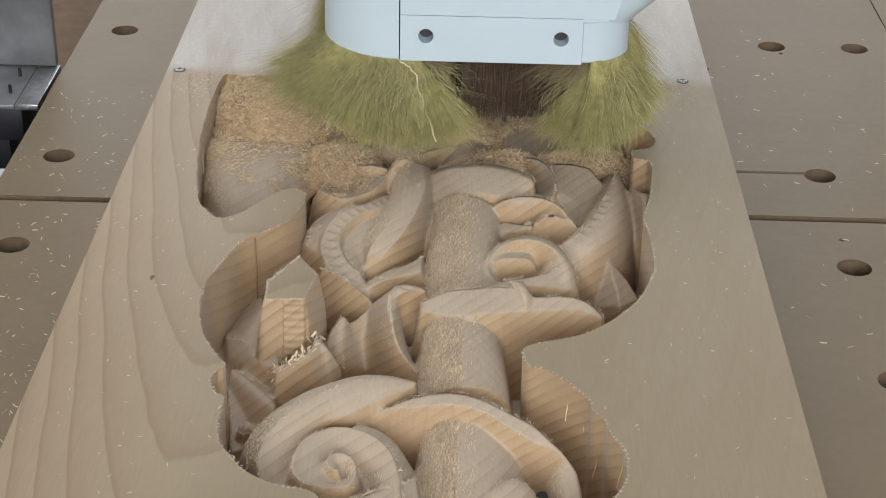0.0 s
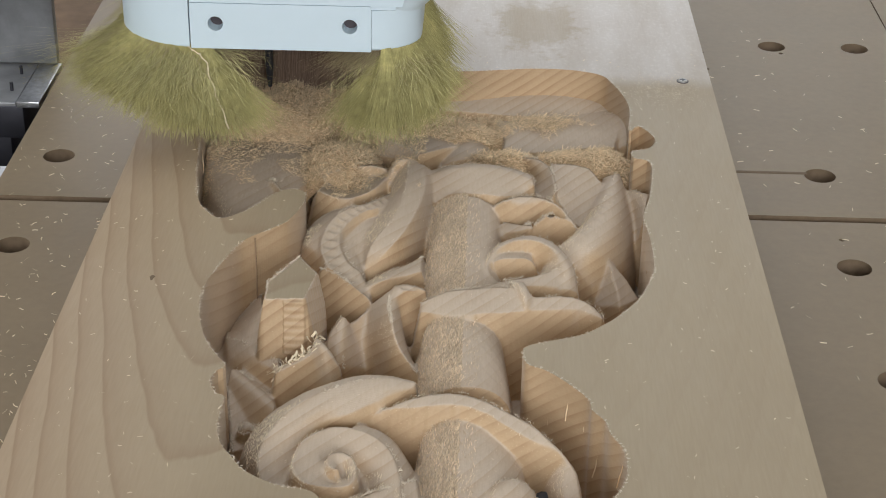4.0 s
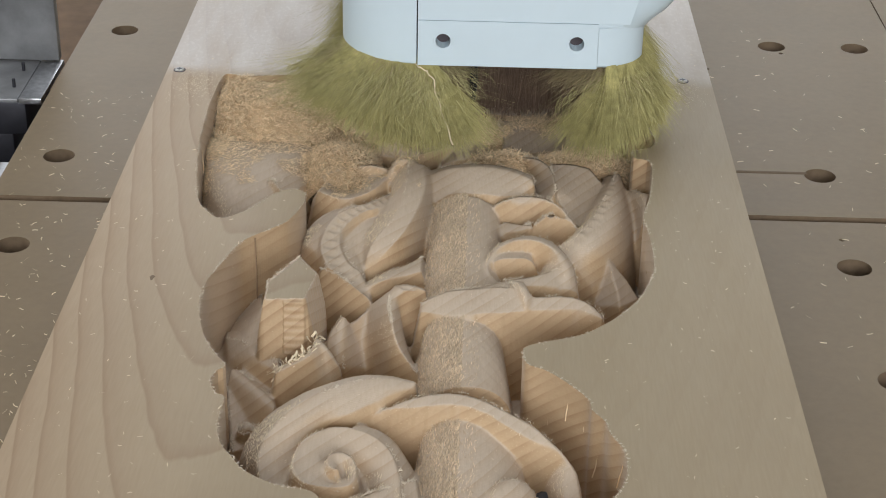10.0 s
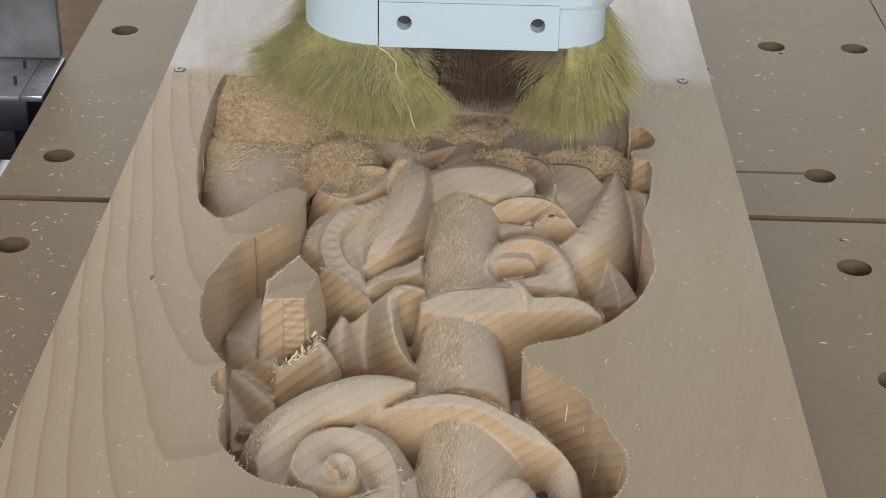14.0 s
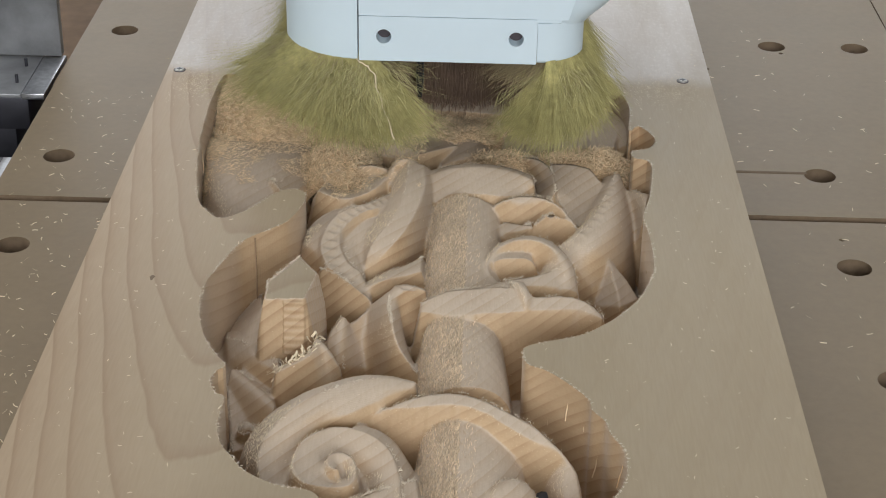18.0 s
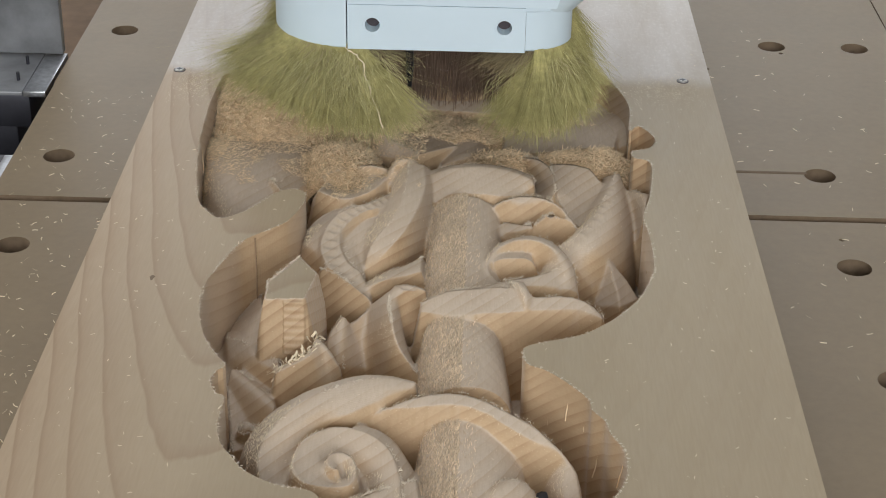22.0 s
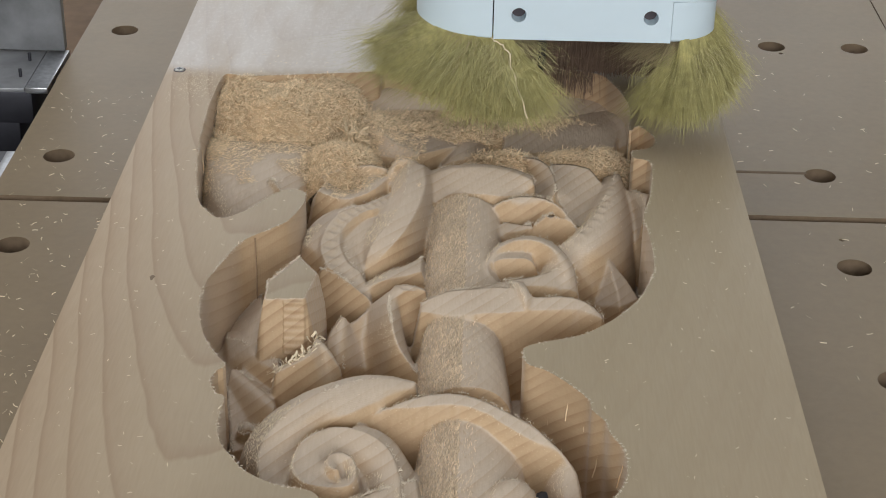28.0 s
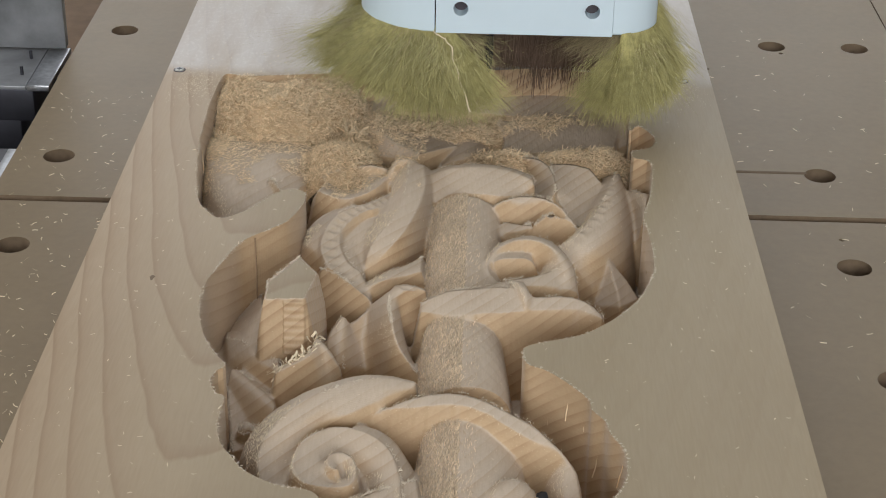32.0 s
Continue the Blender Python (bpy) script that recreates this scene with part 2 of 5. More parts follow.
def smooth_curve(points, n, straight=False):
    """n + 1 points along a Catmull-Rom curve, or straight lines, through the given ones."""
    p = np.asarray(points, float)
    q = np.vstack([2 * p[0] - p[1], p, 2 * p[-1] - p[-2]])
    cut = np.concatenate([[0], np.cumsum(np.linalg.norm(np.diff(p[:, :2], axis=0), axis=1))])
    out = []
    for s in np.linspace(0, cut[-1], n + 1):
        i = min(max(int(np.searchsorted(cut, s, side="right")) - 1, 0), len(p) - 2)
        u = (s - cut[i]) / max(cut[i + 1] - cut[i], 1e-9)
        a, b, c, d = q[i:i + 4]
        if straight:
            out.append(b * (1 - u) + c * u)
            continue
        out.append(0.5 * (2 * b + (c - a) * u + (2 * a - 5 * b + 4 * c - d) * u * u + (3 * b - a - 3 * c + d) * u ** 3))
    return np.array(out)


def extruded_with_holes(bm, outer, holes, z0, z1):
    """A slab between z0 and z1 with the given outline and holes, all vertical walls."""
    edges = []
    for ring in (outer, *holes):
        vs = [bm.verts.new((x, y, z1)) for x, y in ring]
        edges += [bm.edges.new((vs[i], vs[(i + 1) % len(vs)])) for i in range(len(vs))]
    bmesh.ops.triangle_fill(bm, edges=edges, use_beauty=True, use_dissolve=False)
    up = [f for f in bm.faces]
    made = bmesh.ops.extrude_face_region(bm, geom=up)
    bmesh.ops.translate(bm, vec=(0, 0, z0 - z1), verts=[v for v in made["geom"] if isinstance(v, bmesh.types.BMVert)])
    bmesh.ops.recalc_face_normals(bm, faces=bm.faces)
    return bm


def circle(x, y, r, n=28):
    return [(x + r * math.cos(2 * math.pi * i / n), y + r * math.sin(2 * math.pi * i / n)) for i in range(n)]


# ---- workshop shell, assumed: its walls and roof are out of view ----
FLOOR_Z, ROOF_Z = -0.85, 2.85


def wall_with_opening(name, lo, hi, axis, a, b, z0, z1):
    """A thick wall from lo to hi; the opening runs from a to b along the wall's long axis and from z0 to z1."""
    bm = bmesh.new()
    i = "xy".index(axis)

    def piece(s, e, low, high):
        l, h = list(lo), list(hi)
        l[i], h[i], l[2], h[2] = s, e, low, high
        box(bm, l, h)
    piece(lo[i], a, lo[2], hi[2])
    piece(b, hi[i], lo[2], hi[2])
    piece(a, b, lo[2], z0)
    piece(a, b, z1, hi[2])
    ob = part(name, bm, PLASTER)
    return tagged(ob, "painted plaster workshop wall with a wide window opening", "wall", kind="structure")


wall_with_opening("wall_north", (-4.2, 5.5, FLOOR_Z), (4.2, 5.7, ROOF_Z), "x", -3.0, 1.8, 0.95, 2.55)
wall_with_opening("wall_south", (-4.2, -3.7, FLOOR_Z), (4.2, -3.5, ROOF_Z), "x", -1.5, 2.5, 0.85, 2.55)
wall_with_opening("wall_west", (-4.2, -3.5, FLOOR_Z), (-4.0, 5.5, ROOF_Z), "y", -0.5, 3.3, 0.75, 2.45)
tagged(part("wall_east", box(bmesh.new(), (4.0, -3.5, FLOOR_Z), (4.2, 5.5, ROOF_Z)), PLASTER), "painted plaster workshop wall", "wall", kind="structure")
tagged(part("floor", box(bmesh.new(), (-4.2, -3.7, FLOOR_Z - 0.1), (4.2, 5.7, FLOOR_Z)), CONCRETE), "grey concrete workshop floor", "floor", kind="structure")
roof = bmesh.new()
for lo, hi in (((-4.2, -3.7), (-1.1, 5.7)), ((1.5, -3.7), (4.2, 5.7)), ((-1.1, -3.7), (1.5, 0.0)), ((-1.1, 3.2), (1.5, 5.7))):
    box(roof, (*lo, ROOF_Z), (*hi, ROOF_Z + 0.15))
tagged(part("ceiling", roof, PLASTER), "white workshop ceiling with a roof light", "ceiling", kind="structure")

# ---- machine bed ----
HOLE_R = 0.0100
bed = thing("machine_bed", (0.0, 1.0, -0.06), "grey-brown fibreboard machine bed with bolt holes and grooves", "machine bed")
holes_at = [(x, y) for x in (-0.267, 0.220, 0.282) for y in (0.754, 0.875, 0.996, 1.218, 1.34)]
holes_at = [q for q in holes_at if not (q[0] == 0.282 and q[1] in (0.875, 0.996, 0.754))]


PILOTS = [(0.2187, 0.9089), (0.2252, 1.2045), (0.1659, 1.2027), (0.1667, 1.1709)]


def bed_panel(x0, x1, y0, y1, label=""):
    inside = [circle(x, y, HOLE_R) for x, y in holes_at if x0 < x < x1 and y0 < y < y1]
    inside += [circle(x, y, 0.0018, 12) for x, y in PILOTS if x0 < x < x1 and y0 < y < y1]
    bm = extruded_with_holes(bmesh.new(), [(x0, y0), (x1, y0), (x1, y1), (x0, y1)], inside, -0.018, 0.0)
    ob = part("panel", bm, MDF, bed, label, 30)
    # darker side faces carry the shade of the groove and the bolt holes
    ob.data.materials.append(MDF_DARK)
    for f in ob.data.polygons:
        if abs(f.normal.z) < 0.5:
            f.material_index = 1
    return ob


bed_panel(-0.2965, 0.3135, 0.30, 0.9315)
bed_panel(-0.2965, 0.3135, 0.9385, 1.70)
bed_panel(0.3145, 0.72, 0.30, 1.70)
part("base_board", box(bmesh.new(), (-0.292, 0.30, -0.050), (0.72, 1.70, -0.0185)), MDF_DARK, bed)
part("groove_bottom", box(bmesh.new(), (-0.2955, 0.9316, -0.0183), (0.3134, 0.9384, -0.0032)), MDF_DARK, bed)
# dark strip as shade of the fine sawn line, from work to one bolt hole
part("sawn_line", box(bmesh.new(), (0.14, 0.9975, -0.0002), (0.212, 1.0005, 0.0002)), MDF_DARK, bed)
part("steel_frame", box(bmesh.new(), (-0.27, 0.30, -0.14), (0.72, 1.70, -0.0505), 0.004), DARK_STEEL, bed, "dark steel machine frame")
for lx in (-0.24, 0.66):
    for ly in (0.36, 1.62):
        part("leg", box(bmesh.new(), (lx - 0.03, ly - 0.03, FLOOR_Z), (lx + 0.03, ly + 0.03, -0.1405), 0.003), DARK_STEEL, bed, "dark steel leg")
rail = thing("guide_rail", (-0.390, 0.86, -0.215), "steel guide rail along the side of the machine bed", "guide rail")
part("rail_bar", box(bmesh.new(), (-0.398, 0.30, -0.175), (-0.382, 1.42, -0.150), 0.003), BRIGHT_STEEL, rail, "bright steel bar")
part("rail_base", box(bmesh.new(), (-0.44, 0.30, -0.215), (-0.271, 1.42, -0.1755), 0.002), DARK_STEEL, rail)

# ---- gantry leg, which creeps away with the head ----
leg = thing("gantry_leg", (-0.40, 1.14, -0.0), "grey steel gantry leg with a bright machined foot", "machine part")
part("foot_plate", box(bmesh.new(), (-0.52, 1.074, -0.003), (-0.3185, 1.150, 0.0), 0.0008), STEEL, leg, "grey painted foot plate")
part("machined_strip", box(bmesh.new(), (-0.318, 1.074, -0.004), (-0.302, 1.146, 0.0006), 0.0008), BRIGHT_STEEL, leg, "bright machined steel strip")
part("side_plate", box(bmesh.new(), (-0.56, 1.142, 0.001), (-0.3045, 1.150, 0.34), 0.001), STEEL, leg, "grey painted steel plate")
part("carriage", box(bmesh.new(), (-0.52, 1.080, -0.030), (-0.315, 1.15, -0.0042), 0.002), DARK_STEEL, leg)
part("lower_block", box(bmesh.new(), (-0.50, 1.095, -0.0595), (-0.33, 1.15, -0.0305), 0.002), DARK_STEEL, leg)
for sx, sy in ((-0.3264, 1.1250), (-0.3258, 1.0950)):
    part("stud", cylinder(bmesh.new(), (sx, sy, 0.003), 0.0012, 0.006, "Z", 12), DARK_STEEL, leg, "small dark stud")

# timber stacked beside the machine
stack = thing("timber_stack", (-0.75, 2.6, FLOOR_Z), "brown timber planks stacked beside the machine", "timber")
for k in range(7):
    z = FLOOR_Z + 0.075 * k
    part("plank", box(bmesh.new(), (-1.35 + 0.02 * (k % 3), 1.62, z), (-0.42 - 0.015 * (k % 2), 2.9, z + 0.07), 0.004),
         RUST if k == 5 else CRATE, stack)

# ---- the carved board ----
THICK, GROUND = 0.060, 0.005
BX0, BX1, BY0, BY1 = -0.1942, 0.1460, 0.44, 1.36
board = thing("carved_board", (-0.024, 0.86, 0.0), "thick pale pine board with a half-milled scroll relief", "carved board")
RIM = [(-157, 994), (-160, 965), (-160, 935), (-158, 895), (-153, 851), (-147, 820), (-137, 803), (-130, 801), (-119, 812), (-109, 829), (-99, 837), (-91, 832), (-92, 815), (-98, 798), (-106, 789), (-118, 775), (-124, 756), (-130, 732), (-130, 710), (-125, 687), (-119, 672), (-110, 657), (-113, 653), (-115, 644), (-111, 634), (-107, 632), (-107, 621), (-107, 610), (-104, 597), (-98, 587), (-91, 577), (-77, 568), (-62, 564), (-50, 548), (-18, 539), (28, 541), (53, 555)]
RIM += [(61, 568), (66, 582), (66, 599), (61, 611), (59, 621), (54, 629), (53, 637), (45, 649), (35, 660), (26, 666), (25, 679), (35, 685), (52, 692), (63, 702), (70, 710), (80, 725), (86, 739), (91, 757), (92, 781), (91, 800), (90, 814), (96, 845), (99, 881), (90, 888), (90, 897), (100, 902), (104, 915), (96, 932), (90, 926), (92, 961), (85, 993), (74, 1011), (41, 1017), (-16, 1009), (-56, 1020), (-65, 1006), (-101, 999), (-142, 993)]


def rim_curve():
    pts = [(x / 1000, y / 1000) for x, y in RIM]
    out = []
    n = len(pts)
    for i in range(n):
        a, b, c, d = (np.array(pts[(i + k) % n]) for k in (-1, 0, 1, 2))
        steps = max(2, int(np.linalg.norm(c - b) / 0.0025))
        for s in range(steps):
            u = s / steps
            out.append(0.5 * (2 * b + (c - a) * u + (2 * a - 5 * b + 4 * c - d) * u * u + (3 * b - a - 3 * c + d) * u ** 3))
    return [(float(x), float(y)) for x, y in out]


rim = rim_curve()
plank = part("plank", extruded_with_holes(bmesh.new(), [(BX0, BY0), (BX1, BY0), (BX1, BY1), (BX0, BY1)], [rim], 0.0, THICK), BOARD, board, "planed pine plank", 30)
plank.data.materials.append(CUT)
for f in plank.data.polygons:
    if abs(f.normal.z) < 0.5:
        f.material_index = 1
FORMS = []


def loft(name, left, right, crown, shape, label):
    """A carved form between two edge curves, in millimetres, crowned or hollowed across."""
    n, m = 260, 90
    a, c = smooth_curve(left, n, shape == "facet") / 1000, smooth_curve(right, n, shape == "facet") / 1000
    v = np.linspace(0, 1, m + 1)
    prof = {"round": np.sin(np.pi * v) ** 0.75, "barrel": np.sin(np.pi * v) ** 0.30, "ridge": 1 - np.abs(2 * v - 1), "facet": v * 0}[shape]
    grid = a[:, None, :] * (1 - v)[None, :, None] + c[:, None, :] * v[None, :, None]
    u = np.linspace(0, 1, n + 1)
    fade = np.clip(np.minimum(u, 1 - u) * 9, 0, 1) ** 0.5 if crown < 15 else np.ones(n + 1)
    grid[:, :, 2] += crown / 1000 * prof[None, :] * (0.45 + 0.55 * fade)[:, None]
    FORMS.append((name, label, grid.reshape(-1, 3), a))


def rails(name, label, smooth, curves, beads=None):
    """A carved form laid over three or more long curves, in millimetres, with soft or crisp ridges along them.
    beads: how many gouges run along it, how deep, and between which shares of its width."""
    n, m = 260, 90
    c = np.stack([smooth_curve(q, n) for q in curves]) / 1000
    v = np.linspace(0, len(curves) - 1, m + 1)
    i = np.minimum(v.astype(int), len(curves) - 2)
    u = (v - i)[:, None, None]
    if smooth:
        e = np.concatenate([2 * c[:1] - c[1:2], c, 2 * c[-1:] - c[-2:-1]])
        p, q, r, w = e[i], e[i + 1], e[i + 2], e[i + 3]
        grid = 0.5 * (2 * q + (r - p) * u + (2 * p - 5 * q + 4 * r - w) * u * u + (3 * q - p - 3 * r + w) * u ** 3)
    else:
        grid = c[i] * (1 - u) + c[i + 1] * u
    if beads:
        count, deep, lo, hi = beads
        across = np.clip(1 - np.abs((v / v[-1] - (lo + hi) / 2) / ((hi - lo) / 2)), 0, 1) ** 0.6
        run = np.abs(np.sin(np.pi * count * np.linspace(0, 1, n + 1)))
        grid[:, :, 2] -= deep / 1000 * across[:, None] * run[None, :]
    FORMS.append((name, label, grid.reshape(-1, 3), c[1] if len(curves) > 3 else c[0]))


def spiral(name, label, edge, centre, z_out, z_in):
    """A scroll whose raised outer edge winds inwards along the given curve, each turn leaning in to the foot of the next."""
    p = smooth_curve(edge, 1400)[:, :2] / 1000
    mid = np.array(centre) / 1000
    d = p - mid
    phi, rad = np.unwrap(np.arctan2(d[:, 1], d[:, 0])), np.linalg.norm(d, axis=1)
    if phi[-1] < phi[0]:
        phi = -phi
    order = np.argsort(phi)
    inner = np.interp(phi + 2 * math.pi, phi[order], rad[order], right=0.0)
    way = d / rad[:, None]
    t = (phi - phi[0]) / (phi[-1] - phi[0])
    v = np.linspace(0, 1, 90)
    r = rad[:, None] * (1 - v) + inner[:, None] * v
    z = z_out + 2.0 * t[:, None] - (z_out - z_in) * (v ** 2.2)[None, :] * (0.55 + 0.45 * way[:, :1]) * (1 - 0.4 * t[:, None]) + 0.7 * np.exp(-((v - 0.06) / 0.05) ** 2)[None, :]
    grid = np.concatenate([mid + way[:, None, :] * r[:, :, None], z[:, :, None] / 1000], axis=2)
    FORMS.append((name, label, grid.reshape(-1, 3), np.concatenate([p, np.full((len(p), 1), z_out / 1000)], axis=1)))


def volute(name, cx, cy, radius, turns, start, z_out, z_in, label):
    """A spiral that winds inwards to a small eye; each turn leans in towards the next."""
    n, m = int(320 * turns), 60
    phi = np.linspace(0, turns * 2 * math.pi, n + 1)
    shrink = math.log(0.36) / (2 * math.pi)
    r_out, r_in = radius * np.exp(shrink * phi), radius * np.exp(shrink * (phi + 2 * math.pi))
    ang, t = phi + radians(start), phi / phi[-1]
    edge = np.stack([cx + r_out * np.cos(ang), cy + r_out * np.sin(ang), z_out + 1 * t], -1) / 1000
    core = np.stack([cx + r_in * np.cos(ang), cy + r_in * np.sin(ang), z_in + 3 * t - (4 * np.cos(ang) if radius > 20 else 0)], -1) / 1000
    v = np.linspace(0, 1, m + 1)
    grid = edge[:, None] * (1 - v)[None, :, None] + core[:, None] * v[None, :, None]
    grid[:, :, 2] += 0.0015 * (np.sin(np.pi * v) ** 0.8)[None]
    FORMS.append((name, label, grid.reshape(-1, 3), edge))
    r = np.linspace(0, 1, 30)[:, None] * np.ones(90)[None]
    a = np.linspace(0, 2 * math.pi, 90)[None] * np.ones(30)[:, None]
    e = r_out[-1] / 1000
    eye = np.stack([cx / 1000 + e * r * np.cos(a), cy / 1000 + e * r * np.sin(a), (z_out + 1) / 1000 + 0.002 * np.sqrt(1 - r * r * 0.98)], -1)
    FORMS.append(("volute_eye", "rounded eye of the spiral", eye.reshape(-1, 3), eye[-1]))


def relief():
    loft("column", [(-24, 860, 26), (-24, 817, 26), (-25, 780, 26), (-24, 746, 26)],
         [(16, 857, 26), (16, 819, 26), (17, 782, 26), (16, 748, 26)], 22, "barrel", "smooth rounded centre stem with fuzzy flank")
    loft("column", [(-24, 727, 26), (-24, 699, 26), (-23, 660, 26)],
         [(16, 721, 26), (18, 696, 26), (20, 662, 26)], 23, "barrel", "smooth rounded centre stem with fuzzy flank")
    loft("column", [(-22, 644, 26), (-21, 608, 26), (-20, 562, 26)],
         [(22, 645, 24), (26, 613, 24), (29, 567, 24)], 24, "barrel", "smooth rounded centre stem with fuzzy flank")
    loft("bud", [(-100, 716, 60), (-100, 734, 60), (-87, 761, 60)],
         [(-80, 718, 60), (-76, 744, 60), (-87, 762, 60)], 0, "facet", "faceted bud standing proud of the ground")
    loft("ridge_petal", [(-93, 1030, 34), (-71, 978, 41), (-51, 937, 45), (-32, 912, 47)],
         [(-58, 1065, 26), (-41, 1019, 30), (-25, 981, 34), (-11, 941, 40)], 0, "round", "thin ridged petal under the chips")
    loft("ridge_petal", [(-93, 1030, 34), (-71, 978, 41), (-51, 937, 45), (-32, 912, 47)],
         [(-106, 1006, 26), (-84, 967, 31), (-61, 931, 37), (-35, 907, 43)], 0, "round", "thin ridged petal under the chips")
    loft("stem_top", [(-18, 977, 32), (-17, 946, 34), (-20, 919, 36)],
         [(7, 979, 32), (9, 947, 34), (11, 923, 36)], 6, "round", "low stem end among the chips")
    loft("rough_ledge", [(-162, 1042, 46), (-68, 1045, 48), (-9, 1038, 46), (43, 1058, 45), (89, 1039, 44)],
         [(-168, 994, 38), (-87, 997, 38), (-22, 1000, 36), (35, 990, 38), (91, 993, 38)], 1, "round", "rough uncut ledge under the chips")
    loft("corner_petal", [(77, 996, 38), (87, 991, 42), (94, 987, 46)],
         [(72, 960, 32), (84, 952, 34), (92, 949, 38)], 3, "round", "pale petal in the corner of the pocket")
    loft("edge_leaf", [(84, 892, 38), (91, 877, 44), (98, 866, 48)],
         [(86, 876, 30), (91, 861, 36), (93, 843, 42)], 3, "round", "small petal below the tan notch")
    loft("knob", [(9, 585, 44), (13, 590, 47), (19, 592, 48), (25, 592, 46), (30, 589, 40)],
         [(9, 571, 42), (13, 569, 44), (19, 570, 44), (25, 573, 42), (30, 581, 38)], 5, "round", "rounded knob on the stem")
    rails("scroll_arm", "broad pale crescent scroll arm with a fuzzy outer flank", False, [[(-24, 666, 48), (-36, 666, 51), (-49, 666, 51), (-59, 663, 50), (-72, 657, 48), (-82, 651, 45), (-91, 644, 41), (-98, 635, 35), (-101, 628, 28), (-99, 620, 24)],
        [(-24, 660, 51), (-36, 659, 54), (-48, 656, 55), (-58, 650, 55), (-69, 643, 54), (-77, 635, 53), (-84, 624, 51), (-89, 612, 48), (-89, 599, 45), (-86, 591, 42)],
        [(-24, 659, 50), (-36, 653, 53), (-47, 649, 53.5), (-56, 643, 53.5), (-66, 635, 52.5), (-74, 627, 51), (-81, 617, 49), (-84, 606, 46), (-84, 600, 43.5), (-82, 591, 41)],
        [(-24, 657, 49), (-35, 649, 50), (-44, 642, 49.5), (-53, 635, 48.5), (-63, 630, 47), (-71, 621, 46), (-76, 612, 44), (-78, 603, 42), (-77, 589, 40)]])
    rails("arched_band", "arched band crossing the stem with a pale top and tan growth rings", False, [[(-46, 641, 44), (-35, 644, 49), (-24, 646, 53), (-12, 647, 55), (-2, 645, 56), (8, 640, 56), (18, 633, 55), (28, 627, 53), (36, 618, 51), (42, 612, 48), (47, 605, 44), (49, 591, 40)],
        [(-46, 640, 43), (-35, 641, 48), (-23, 638, 52), (-12, 637, 54.5), (-2, 636, 55), (8, 631, 54.5), (15, 625, 53.5), (23, 620, 51.5), (30, 616, 49.5), (37, 613, 47), (41, 609, 44), (41, 590, 40)],
        [(-45, 641, 40), (-35, 641, 38), (-23, 642, 34), (-12, 642, 38), (-2, 642, 46), (6, 639, 44), (13, 635, 40), (21, 633, 34), (25, 627, 26), (30, 619, 20)]])
    rails("petal_band", "long pointed leaf band with a pale top and diagonal growth rings", False, [[(-25, 741, 47), (-12, 744, 52), (2, 744, 54), (13, 745, 55), (23, 742, 55), (31, 738, 54), (46, 741, 53), (56, 738, 52), (63, 731, 50), (65, 725, 49)],
        [(-25, 733, 45), (-12, 725, 49), (-5, 723, 50.5), (7, 723, 51.5), (18, 724, 51.5), (32, 728, 51), (46, 731, 50.5), (54, 732, 50), (60, 729, 49), (64, 725, 48.5)],
        [(-24, 733, 34), (-12, 727, 38), (-5, 726, 40), (8, 727, 40), (18, 724, 34), (26, 724, 32), (33, 724, 34), (44, 726, 37), (51, 727, 40), (64, 727, 46)]])
    rails("strap", "narrow rounded strap over the leaf band", True, [[(19, 750, 55), (22, 741, 55), (24, 731, 49), (25, 728, 35)],
        [(22, 748, 56.5), (26, 737, 57), (27, 727, 51), (29, 725, 37)],
        [(26, 750, 55), (29, 738, 55), (31, 731, 49), (33, 729, 35)]])
    rails("curl_tail", "pale tail running into the small volute", True, [[(-10, 751, 49), (4, 751, 51), (19, 759, 51), (33, 768, 49), (48, 783, 47)],
        [(-10, 750, 47), (4, 750, 49), (19, 753, 50), (33, 759, 48), (49, 769, 45)],
        [(-10, 750, 44), (5, 748, 46), (19, 751, 46), (33, 757, 44), (53, 763, 41)]])
    rails("snail_ring", "outer ring of the small snail volute", True, [[(54, 763, 41), (53, 779, 46), (49, 792, 48), (42, 804, 49), (32, 811, 49), (22, 808, 49), (13, 801, 48), (8, 790, 46), (7, 782, 43), (12, 772, 41)],
        [(47, 761, 44), (48, 773, 49), (45, 784, 51), (39, 793, 52), (31, 799, 52), (22, 798, 52), (14, 794, 50), (9, 785, 48), (8, 776, 46), (13, 769, 43)],
        [(33, 770, 42), (37, 778, 42), (36, 798, 40), (31, 806, 41), (24, 805, 44), (16, 798, 47), (12, 794, 46), (10, 787, 45), (10, 777, 44), (14, 771, 42)]])
    rails("snail_heart", "domed heart of the small snail volute", False, [[(9, 788, 45), (14, 794, 47), (23, 795, 47), (30, 795, 46), (33, 789, 43)],
        [(9, 785, 45), (15, 783, 49), (23, 783, 50), (29, 785, 48), (33, 785, 44)],
        [(11, 779, 37), (18, 781, 35), (25, 783, 36), (31, 785, 37), (34, 787, 39)]])
    rails("long_leaf", "long rounded leaf with a beaded ridge", True, [[(44, 812, 39), (52, 822, 41), (61, 842, 41), (66, 863, 41), (71, 882, 42), (74, 896, 43)],
        [(46, 809, 43), (55, 814, 48), (65, 832, 50), (72, 855, 51), (77, 875, 50), (80, 891, 48)],
        [(52, 796, 40), (64, 804, 46), (75, 827, 48), (81, 854, 48), (83, 879, 46), (83, 898, 45)],
        [(64, 789, 29), (77, 806, 31), (85, 828, 33), (88, 852, 35), (88, 876, 37), (85, 901, 40)]], (13, 0.9, 0.22, 0.50))
